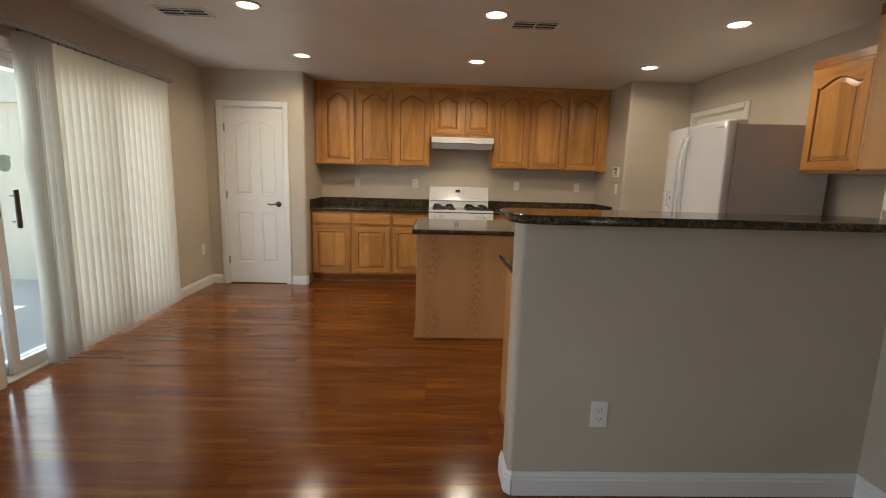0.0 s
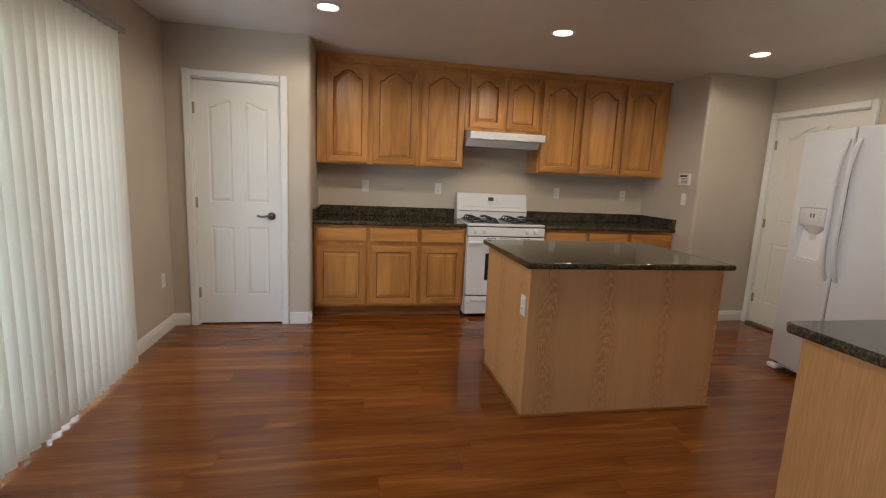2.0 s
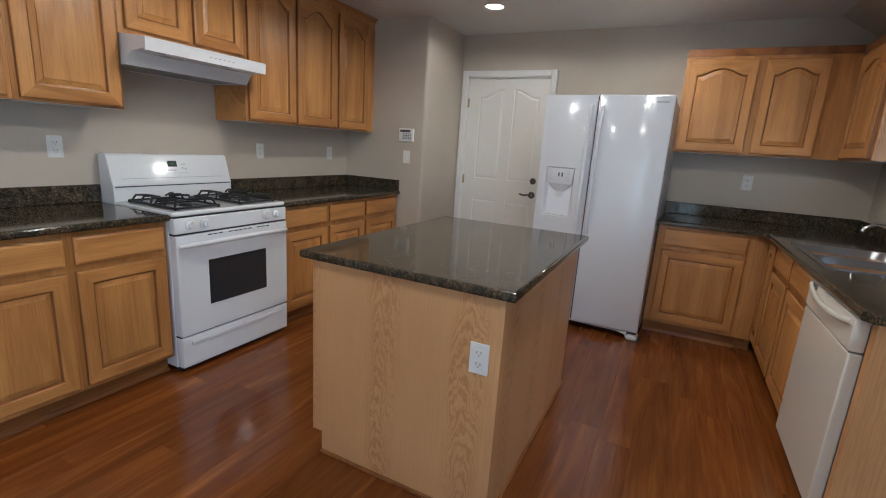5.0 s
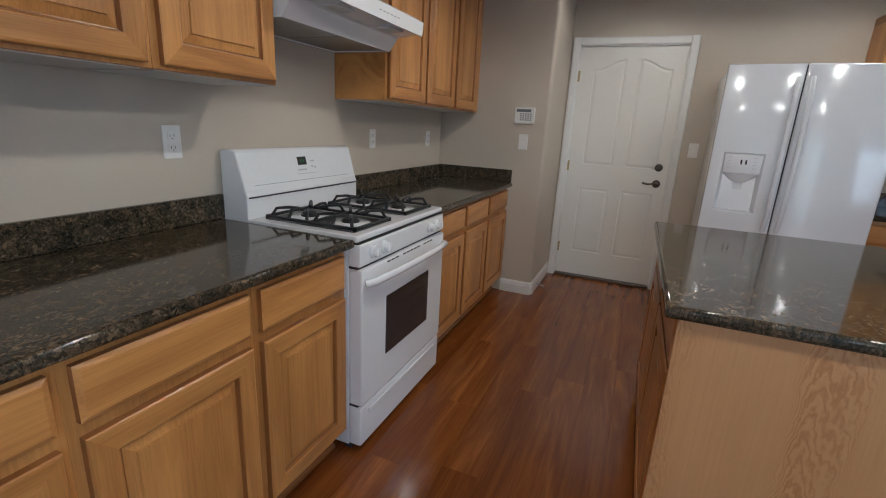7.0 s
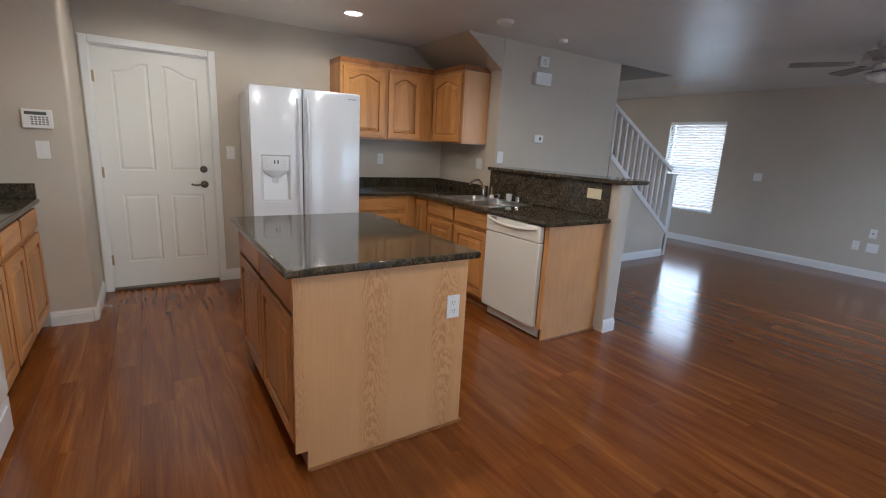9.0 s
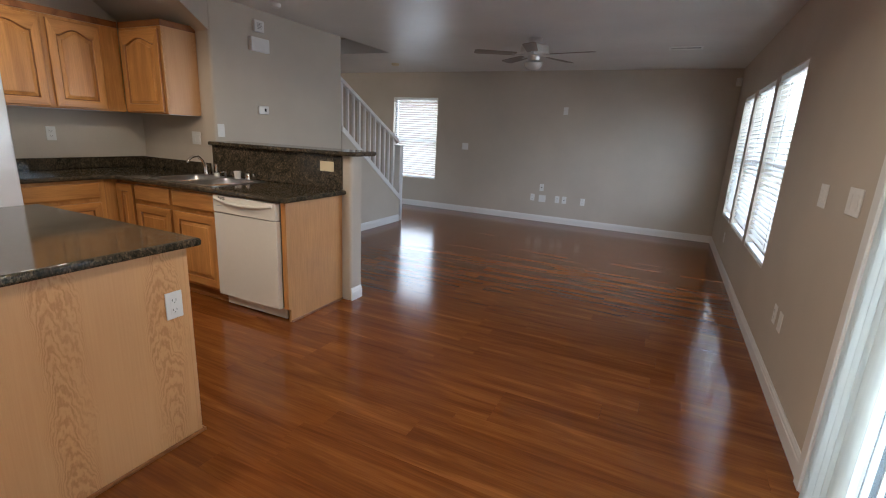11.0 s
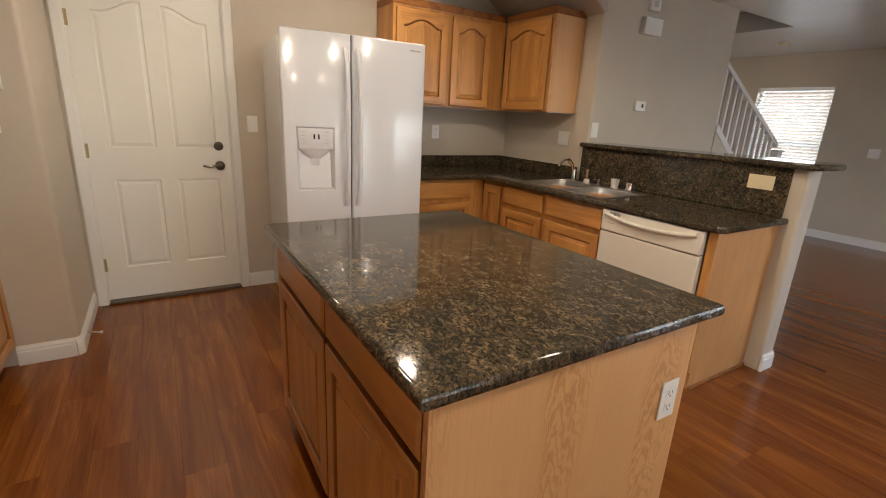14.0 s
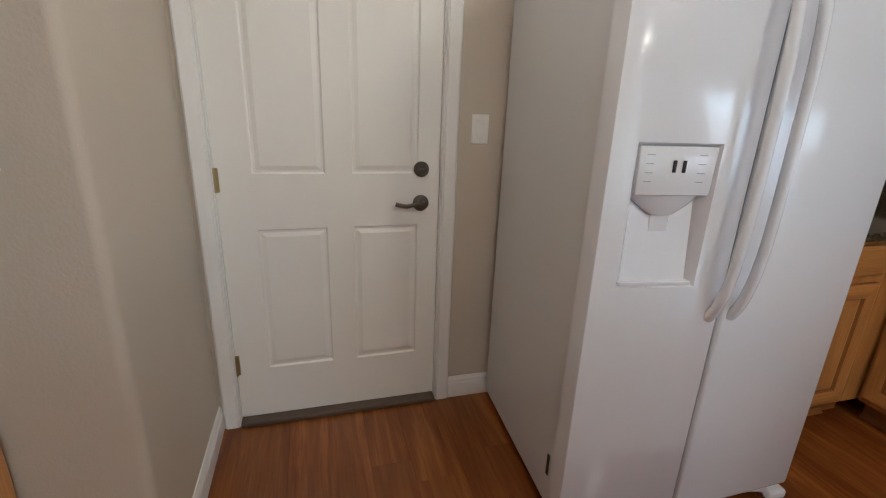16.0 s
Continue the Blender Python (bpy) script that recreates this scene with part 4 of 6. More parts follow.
def on_guard(u, v, out=0.001):
    """Point on the sloping control face: u across, v = 0 to 1 upwards."""
    y0, z0, y1, z1 = 0.512, 1.03, 0.555, 1.182
    d = Vector((0, y1 - y0, z1 - z0)).normalized()
    nrm = Vector((0, -d.z, d.y))
    return Vector((u, y0 + (y1 - y0) * v, z0 + (z1 - z0) * v)) + nrm * out


def guard_patch(u0, u1, v0, v1, out=0.0012):
    bm = bmesh.new()
    q = [on_guard(u0, v0, out), on_guard(u1, v0, out), on_guard(u1, v1, out), on_guard(u0, v1, out)]
    r = [on_guard(u0, v0, -0.001), on_guard(u1, v0, -0.001), on_guard(u1, v1, -0.001), on_guard(u0, v1, -0.001)]
    a, b = [bm.verts.new(p) for p in q], [bm.verts.new(p) for p in r]
    bm.faces.new(a)
    bm.faces.new(b[::-1])
    for j in range(4):
        bm.faces.new((a[j], b[j], b[(j + 1) % 4], a[(j + 1) % 4]))
    return bm


part("clock", guard_patch(-0.045, 0.015, 0.58, 0.82, 0.002), BLACK, st, "small black clock display")
CLOCKG = emit("clock_digits", (0.03, 0.12, 0.04), 0.1)
bm = bmesh.new()
for u in (-0.028, -0.018, -0.006):
    t_ = guard_patch(u, u + 0.006, 0.66, 0.74, 0.0026)
    merge(bm, t_)
part("digits", bm, CLOCKG, st, "faint green digits")
PRINT = plain("grey_print", (0.35, 0.36, 0.38), 0.5, bmp=0.0)
bm = bmesh.new()
for u, v in ((-0.05, 0.42), (-0.035, 0.42), (-0.02, 0.42), (-0.005, 0.42), (0.045, 0.66), (0.06, 0.66), (0.045, 0.5), (0.065, 0.46)):
    merge(bm, guard_patch(u, u + 0.009, v, v + 0.045, 0.0014))
merge(bm, guard_patch(-0.06, 0.08, 0.32, 0.33, 0.0012))
merge(bm, guard_patch(-0.06, 0.08, 0.9, 0.91, 0.0012))
part("print", bm, PRINT, st, "small grey printed marks")
merge_bm = bmesh.new()
merge(merge_bm, guard_patch(-w + 0.06, w - 0.06, 0.14, 0.155, 0.0012))
part("line", merge_bm, PRINT, st, "thin grey printed line")


def grate():
    bm = bmesh.new()
    a, b, z = 0.13, 0.21, 0.034
    r = 0.0065
    for p, q in (((-a, -b), (a, -b)), ((a, -b), (a, b)), ((a, b), (-a, b)), ((-a, b), (-a, -b)), ((-a, 0), (a, 0))):
        box(bm, min(p[0], q[0]) - r, max(p[0], q[0]) + r, min(p[1], q[1]) - r, max(p[1], q[1]) + r, 0.006, 0.017, 0.002, 1)
    for cy in (-b / 2, b / 2):
        for dx, dy in ((1, 0.9), (-1, 0.9), (1, -0.9), (-1, -0.9), (1, 0), (-1, 0)):
            e = Vector((dx * (a - 0.004), cy + dy * (b / 2 - 0.006), 0.012))
            c = Vector((0, cy, 0))
            flat = (e - c) * (0.26 if dy else 0.30)
            s = Vector((flat.x, cy + flat.y, z + 0.004))
            k1 = Vector((c.x + (e.x - c.x) * 0.86, cy + (e.y - cy) * 0.86, z + 0.010))
            tube(bm, [s, (s + k1) / 2 + Vector((0, 0, 0.004)), k1, e], 0.0065, 6)
    for sx in (-a, a):
        for sy in (-b, b):
            box(bm, sx - 0.006, sx + 0.006, sy - 0.006, sy + 0.006, 0, 0.008, 0.001, 1)
    return bm


for k, x in enumerate((-0.205, 0.205)):
    g = part("grate", grate(), IRON, st, "", True)
    put(g, x, 0.245, 0.9255)
    part("burner_tray", box(bmesh.new(), x - 0.14, x + 0.14, 0.03, 0.46, 0.9252, 0.927, 0.001, 1), BLACK, st)
    for cy in (-0.1025, 0.1025):
        bm = bmesh.new()
        lathe(bm, [(0.0, 0.0), (0.082, 0.0), (0.078, 0.003), (0.0, 0.003)], (x, 0.245 + cy, 0.927), 24)
        part("burner_bowl", bm, WHITE, st, "", True)
        bm = bmesh.new()
        lathe(bm, [(0.0, 0.0), (0.036, 0.0), (0.036, 0.008), (0.03, 0.009), (0.03, 0.015), (0.0, 0.017)], (x, 0.245 + cy, 0.9302), 24)
        part("burner", bm, IRON, st, "", True)

# ---- refrigerator ----
fr = thing("refrigerator", (2.352, 4.11, 0), "white side-by-side refrigerator with an ice dispenser", "refrigerator", "", -93)
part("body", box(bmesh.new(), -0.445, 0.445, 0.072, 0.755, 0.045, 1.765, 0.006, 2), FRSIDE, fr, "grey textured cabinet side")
part("grille", box(bmesh.new(), -0.44, 0.44, 0.03, 0.10, 0.025, 0.06, 0.004, 1), SLOT, fr, "dark kick grille")
for x in (-0.415, 0.415):
    part("foot", box(bmesh.new(), x - 0.04, x + 0.04, -0.012, 0.10, 0.002, 0.04, 0.012, 3), FRIDGE, fr, "white front foot cover", True)
bm = bmesh.new()
prism(bm, [(-0.375, 0.008), (-0.36, 0.035), (-0.30, 0.048), (0.30, 0.048), (0.36, 0.035), (0.375, 0.008), (0.375, 0.056), (-0.375, 0.056)], "y", 0.004, 0.024)
part("base_strip", bm, FRIDGE, fr, "white curved strip under the doors")
part("rear_foot", box(bmesh.new(), -0.4, 0.4, 0.68, 0.72, 0.0, 0.045), SLOT, fr)
part("vent", box(bmesh.new(), -0.4475, -0.4448, 0.10, 0.115, 0.16, 0.24, 0.001, 1), SLOT, fr, "small dark vent slot")
for x in (-0.40, 0.40):
    part("hinge_cover", box(bmesh.new(), x - 0.04, x + 0.04, 0.02, 0.14, 1.766, 1.795, 0.006, 2), FRIDGE, fr)


def recessed_door(x0, x1, y1, z0, z1, hx0, hx1, hz0, hz1, depth):
    """Fridge door with rounded edges and a rectangular recess in its front (towards -y)."""
    bm = bmesh.new()
    r = 0.014

    def loop(e, y):
        return [bm.verts.new(p) for p in ((x0 + e, y, z0 + e), (x1 - e, y, z0 + e), (x1 - e, y, z1 - e), (x0 + e, y, z1 - e))]

    rings = [loop(0, y1), loop(0, r), loop(r * 0.3, r * 0.3), loop(r, 0)]
    h = [bm.verts.new(p) for p in ((hx0, 0, hz0), (hx1, 0, hz0), (hx1, 0, hz1), (hx0, 0, hz1))]
    h2 = [bm.verts.new(p) for p in ((hx0 + 0.004, 0.006, hz0 + 0.003), (hx1 - 0.004, 0.006, hz0 + 0.003), (hx1 - 0.004, 0.006, hz1 - 0.004), (hx0 + 0.004, 0.006, hz1 - 0.004))]
    h3 = [bm.verts.new(p) for p in ((hx0 + 0.02, depth * 0.35, hz0 + 0.02), (hx1 - 0.02, depth * 0.35, hz0 + 0.02), (hx1 - 0.02, depth, hz1 - 0.02), (hx0 + 0.02, depth, hz1 - 0.02))]
    rings += [h, h2, h3]
    for p, q in zip(rings, rings[1:]):
        for j in range(4):
            bm.faces.new((p[j], p[(j + 1) % 4], q[(j + 1) % 4], q[j]))
    bm.faces.new(h3)
    bm.faces.new(rings[0][::-1])
    return bm


DZ0, DZ1, DX0, DX1 = 0.875, 1.255, -0.384, -0.158
fd = part("door", recessed_door(-0.452, -0.054, 0.068, 0.062, 1.79, DX0, DX1, DZ0, DZ1, 0.055), FRIDGE, fr, "white freezer door with a dispenser", True)
GLOSSW = plain("dispenser_white", (0.72, 0.73, 0.76), 0.12, vary=0.01, bmp=0.0)
part("control_panel", prism(bmesh.new(), [(DX0 + 0.008, DZ1 - 0.008), (DX1 - 0.008, DZ1 - 0.008), (DX1 - 0.012, DZ1 - 0.13), (DX0 + 0.012, DZ1 - 0.13)], "y", 0.001, 0.04, 0, 0.004), GLOSSW, fd, "glossy dispenser control panel", True)
xm = (DX0 + DX1) / 2
bm = bmesh.new()
m = Matrix.Translation((xm, 0.036, DZ1 - 0.13)) @ Matrix.Diagonal((1.0, 0.35, 1, 1))
lathe(bm, [(0.035, -0.055), (0.07, -0.03), (0.1, 0.0), (0.0, 0.0)], n=24, m=m)
part("funnel", bm, GLOSSW, fd, "pale chute under the panel", True)
part("lever", box(bmesh.new(), xm - 0.028, xm + 0.028, 0.034, 0.040, DZ1 - 0.24, DZ1 - 0.17, 0.003, 1), GLOSSW, fd)
part("tray", box(bmesh.new(), DX0 + 0.01, DX1 - 0.01, 0.002, 0.028, DZ0 + 0.004, DZ0 + 0.016, 0.003, 2), GLOSSW, fd)
for dx in (-0.014, 0.012):
    part("button", box(bmesh.new(), xm + dx, xm + dx + 0.01, -0.0005, 0.002, DZ1 - 0.072, DZ1 - 0.042, 0.001, 1), SLOT, fd, "small dark indicator")
for k in range(4):
    for sx in (-0.085, 0.055):
        part("print", box(bmesh.new(), xm + sx, xm + sx + 0.02, 0.0003, 0.0018, DZ1 - 0.03 - k * 0.022, DZ1 - 0.028 - k * 0.022), PRINT, fd, "tiny grey printed mark")
fd2 = part("door", box(bmesh.new(), -0.048, 0.452, 0, 0.068, 0.062, 1.79, 0.014, 3), FRIDGE, fr, "white refrigerator door", True)
bm = bmesh.new()
for k in range(7):
    box(bm, 0.335 + k * 0.0115, 0.343 + k * 0.0115, -0.0008, 0.0005, 1.738, 1.747)
part("badge", bm, PRINT, fd2, "small dark maker's mark as plain bars")
for x, d in ((-0.088, fd), (-0.014, fd2)):
    pts = []
    for k in range(25):
        u = k / 24
        bow = 0.058 * (1 - (2 * u - 1) ** 4) ** 0.8
        pts.append((x, 0.004 - bow, 0.775 + 0.935 * u))
    part("handle", tube(bmesh.new(), pts, 0.014, 12), FRIDGE, d, "long bowed white handle", True)

part("door_gap", box(bmesh.new(), -0.0535, -0.0485, 0.012, 0.071, 0.07, 1.78), SLOT, fr, "dark gap between the doors")
for ob in [*fr.children_recursive]:
    if ob.name.split(".")[0] == "door_gap" or ob in (fd, fd2) or ob.parent in (fd, fd2):
        for v in ob.data.vertices:
            if v.co.y < 0.06:
                v.co.y -= 0.032 * (1 - (v.co.x / 0.455) ** 2)

# ---- range hood ----
hd = thing("range_hood", (0.612, YN, 1.665), "white under-cabinet range hood with a sloping front", "range hood")
bm = bmesh.new()
hw2 = 0.378
prof = [(-0.003, 0.0), (-0.003, 0.154), (-0.315, 0.154), (-0.515, 0.132), (-0.522, 0.125), (-0.517, 0.066), (-0.507, 0.066), (-0.502, 0.076), (-0.395, 0.064), (-0.385, 0.058), (-0.34, 0.0)]
# outer skin, open below
va = [bm.verts.new((-hw2, y, z)) for y, z in prof]
vb = [bm.verts.new((hw2, y, z)) for y, z in prof]
for k in range(10):
    bm.faces.new((va[k], va[k + 1], vb[k + 1], vb[k]))
bm.faces.new(va)
bm.faces.new(vb[::-1])
ia = [bm.verts.new(p) for p in ((-hw2 + 0.012, -0.015, 0.0), (hw2 - 0.012, -0.015, 0.0), (hw2 - 0.012, -0.32, 0.0), (-hw2 + 0.012, -0.32, 0.0))]
ib = [bm.verts.new(p) for p in ((-hw2 + 0.016, -0.02, 0.014), (hw2 - 0.016, -0.02, 0.014), (hw2 - 0.016, -0.316, 0.014), (-hw2 + 0.016, -0.316, 0.014))]
ou = [va[0], vb[0], vb[10], va[10]]
for j in range(4):
    bm.faces.new((ou[j], ou[(j + 1) % 4], ia[(j + 1) % 4], ia[j]))
    bm.faces.new((ia[j], ia[(j + 1) % 4], ib[(j + 1) % 4], ib[j]))
bm.faces.new(ib)
bmesh.ops.recalc_face_normals(bm, faces=bm.faces)
part("shell", bm, WHITE, hd)
FILTER = plain("greasy_mesh", (0.32, 0.31, 0.29), 0.45, 0.6, scale=160, vary=0.3, bmp=0.5)
for x in (-0.181, 0.181):
    part("filter", box(bmesh.new(), x - 0.178, x + 0.178, -0.312, -0.024, 0.004, 0.0135, 0.003, 1), FILTER, hd, "grey metal grease filter")
for x in (-0.19, 0.19):
    part("lens", box(bmesh.new(), x - 0.06, x + 0.06, -0.482, -0.417, 0.060, 0.075, 0.004, 2), plain("lens_plastic", (0.6, 0.6, 0.6), 0.2, bmp=0.0), hd, "frosted light lens")
bm = bmesh.new()
for k in range(6):
    u = -0.02 + k * 0.03
    box(bm, u, u + 0.014, -0.5215, -0.5195, 0.095, 0.099)
part("print", bm, PRINT, hd, "tiny grey printed marks")

# ---- dishwasher ----
dw = thing("dishwasher", (1.031, ys, 0), "off-white built-in dishwasher with a moulded handle", "dishwasher", "", 180)
dd = part("door", box(bmesh.new(), -0.308, 0.308, -0.042, 0.0, 0.105, 0.742, 0.006, 2), BISQUE, dw, "", True)
cp = part("control_panel", box(bmesh.new(), -0.308, 0.308, -0.046, 0.0, 0.747, 0.872, 0.008, 2), BISQUE, dw, "", True)
pts = [(-0.28, -0.046, 0.848), (-0.2, -0.055, 0.834), (-0.1, -0.061, 0.825), (0, -0.063, 0.822), (0.1, -0.061, 0.825), (0.2, -0.055, 0.834), (0.28, -0.046, 0.848)]
part("handle", tube(bmesh.new(), pts, 0.012, 10, 0, 0.8), BISQUE, cp, "curved moulded handle", True)
bm = bmesh.new()
for k in range(5):
    box(bm, -0.25, -0.18, -0.0472, -0.0458, 0.842 + k * 0.005, 0.8445 + k * 0.005)
part("vent_slots", bm, SLOT, cp, "fine dark vent slots")
part("print", box(bmesh.new(), -0.27, -0.21, -0.0467, -0.0458, 0.796, 0.80), PRINT, cp, "small grey maker's mark")
part("kick_plate", box(bmesh.new(), -0.308, 0.308, 0.03, 0.045, 0.01, 0.10, 0.003, 1), BISQUE, dw)
part("tub", box(bmesh.new(), -0.30, 0.30, 0.001, 0.56, 0.104, 0.86), GREY, dw)
part("frame", box(bmesh.new(), -0.3135, 0.3135, 0.004, 0.02, 0.873, 0.878), OAKX, dw)


# ---- interior doors ----
def room_door(w, h, cols, uz, lz, low):
    """White moulded door, front to -y: cols are (x0, x1) of the panels, uz and lz the heights of upper and lower panels; the upper ones swell towards the middle."""
    bm = bmesh.new()
    t, dpt, n = 0.035, 0.007, 10

    def face(loops):
        for p, q in zip(loops, loops[1:]):
            m = len(p)
            for j in range(m):
                bm.faces.new((p[j], p[(j + 1) % m], q[(j + 1) % m], q[j]))
        bm.faces.new(loops[-1])

    def outline(x0, x1, z0, z1, rise, left, e):
        pts = [(x0 + e, z0 + e), (x1 - e, z0 + e)]
        for k in range(n + 1):
            u = k / n
            x = x1 - e + (x0 - x1 + 2 * e) * u
            s = (x - x0) / (x1 - x0)
            s = s if left else 1 - s
            r = rise * (0.5 - 0.5 * math.cos(math.pi * min(1, max(0, (s - 0.12) / 0.8)))) if rise else 0
            pts.append((x, z1 - rise + r - e))
        return pts

    # cells: verticals split at panel edges so that the flat parts are quads round each panel
    def ring_face(x0, x1, z0, z1, px0, px1, pz0, pz1, rise, left):
        outer = [(x0, z0), (x1, z0)] + [(x1 + (x0 - x1) * k / n, z1) for k in range(n + 1)]
        lv = [(outer, 0.0), (outline(px0, px1, pz0, pz1, rise, left, 0), 0.0), (outline(px0, px1, pz0, pz1, rise, left, 0.006), dpt), (outline(px0, px1, pz0, pz1, rise, left, 0.014), dpt), (outline(px0, px1, pz0, pz1, rise, left, 0.03), 0.0015)]
        face([[bm.verts.new((x, y, z)) for x, z in pts] for pts, y in lv])

    mid_x, mid_z = (cols[0][1] + cols[1][0]) / 2, (lz[1] + uz[0]) / 2
    for c, (x0, x1) in enumerate(((0.0, mid_x), (mid_x, w))):
        px0, px1 = cols[c]
        ring_face(x0, x1, 0.0, mid_z, px0, px1, lz[0], lz[1], 0, c == 0)
        ring_face(x0, x1, mid_z, h, px0, px1, uz[0], uz[1], low, c == 0)
    # sides and back
    v = [bm.verts.new(p) for p in ((0, 0, 0), (w, 0, 0), (w, 0, h), (0, 0, h), (0, t, 0), (w, t, 0), (w, t, h), (0, t, h))]
    for f in ((0, 1, 5, 4), (1, 2, 6, 5), (2, 3, 7, 6), (3, 0, 4, 7), (4, 5, 6, 7)):
        bm.faces.new([v[k] for k in f])
    bmesh.ops.remove_doubles(bm, verts=bm.verts, dist=1e-4)
    return bm


def lever_set(door, x, z, reach, bolt=None):
    lv = part("handle", bmesh.new(), BRONZE, door, "dark nickel lever handle")
    bm = bmesh.new()
    m = Matrix.Translation((x, 0, z)) @ pose(0, 0, 0, 90)
    lathe(bm, [(0.0, 0.0), (0.033, 0.0), (0.033, 0.006), (0.026, 0.012), (0.014, 0.014), (0.012, 0.045), (0.0, 0.047)], n=20, m=m)
    part("rose", bm, BRONZE, lv, "", True)
    d = -reach
    pts = [(x, -0.045, z), (x + reach * 0.25, -0.05, z + 0.004), (x + reach * 0.6, -0.048, z - 0.004), (x + reach * 0.9, -0.046, z + 0.002), (x + reach, -0.044, z + 0.006)]
    part("lever", tube(bmesh.new(), pts, 0.0085, 10, 0, 0.8), BRONZE, lv, "", True)
    if bolt:
        bm = bmesh.new()
        m = Matrix.Translation((x, 0, bolt)) @ pose(0, 0, 0, 90)
        lathe(bm, [(0.0, 0.0), (0.031, 0.0), (0.031, 0.008), (0.022, 0.014), (0.02, 0.02), (0.0, 0.022)], n=20, m=m)
        box(bm, x - 0.014, x + 0.014, -0.034, -0.02, bolt - 0.004, bolt + 0.004, 0.002, 1)
        part("deadbolt", bm, BRONZE, door, "dark nickel deadbolt", True)


def hinges(door, x, zs):
    for z in zs:
        bm = bmesh.new()
        cyl(bm, (x, -0.008, z - 0.044), (x, -0.008, z + 0.044), 0.006, n=10)
        box(bm, x - 0.012, x + 0.014, -0.003, 0.001, z - 0.044, z + 0.044)
        part("hinge", bm, BRASS, door, "dull brass hinge")


d1 = thing("door", (pd[0] + 0.005, YP + 0.018, 0.012), "white painted pantry door with four raised panels", "door", "interior doors")
wd = pd[1] - pd[0] - 0.01
part("panel", room_door(wd, 2.02, ((0.11, 0.29), (0.39, 0.57)), (1.05, 1.87), (0.25, 0.84), 0.05), DOORP, d1)
lever_set(d1, wd - 0.075, 0.94, -0.11)
hinges(d1, 0.0, (0.27, 1.04, 1.80))
d2 = thing("door", (XE + 0.018, gd[1] - 0.005, 0.025), "white painted door to the garage with four raised panels", "door", "interior doors", -90)
wd = gd[1] - gd[0] - 0.01
part("panel", room_door(wd, 2.01, ((0.125, 0.385), (0.485, 0.745)), (1.03, 1.91), (0.225, 0.82), 0.075), DOORP, d2)
lever_set(d2, wd - 0.075, 0.91, -0.11, 1.047)
part("latch_plate", box(bmesh.new(), wd - 0.001, wd + 0.0025, 0.002, 0.03, 0.86, 0.93), BRONZE, d2)
hinges(d2, 0.0, (0.25, 1.01, 1.775))
bm = bmesh.new()
casing(bm, "y", YP, -1, pd[0], pd[1], 2.045)
box(bm, pd[0] - 0.001, pd[0] + 0.004, YP, YP + 0.12, 0, 2.045)
box(bm, pd[1] - 0.004, pd[1] + 0.001, YP, YP + 0.12, 0, 2.045)
box(bm, pd[0] + 0.004, pd[1] - 0.004, YP, YP + 0.12, 2.036, 2.046)
structure("door_frame", bm, TRIM, "white painted pantry door casing", "door frame")
bm = bmesh.new()
casing(bm, "x", XE, -1, gd[0], gd[1], 2.045)
box(bm, XE, XE + 0.14, gd[0] - 0.001, gd[0] + 0.004, 0, 2.045)
box(bm, XE, XE + 0.14, gd[1] - 0.004, gd[1] + 0.001, 0, 2.045)
box(bm, XE, XE + 0.14, gd[0] + 0.004, gd[1] - 0.004, 2.036, 2.046)
structure("door_frame", bm, TRIM, "white painted garage door casing", "door frame")
structure("threshold", box(bmesh.new(), XE - 0.03, XE + 0.06, gd[0] + 0.004, gd[1] - 0.004, 0.0015, 0.022, 0.004, 2), plain("dark_threshold", (0.10, 0.07, 0.05), 0.4), "dark metal door threshold", "threshold")
structure("door_bottom", box(bmesh.new(), XE + 0.09, XE + 0.13, gd[0], gd[1], -0.01, 2.05), TRIM, "plain backing behind the door", "wall")
ds = thing("door_stop", (XJ + 0.165, YJ - 0.014, 0.055), "white tipped spring door stop on the baseboard", "door stop")
bm = bmesh.new()
cyl(bm, (0, 0, 0), (0, -0.055, -0.012), 0.004, n=8)
part("spring", bm, STEEL, ds)
part("tip", cyl(bmesh.new(), (0, -0.055, -0.012), (0, -0.07, -0.015), 0.008, n=10), PLASTIC, ds)


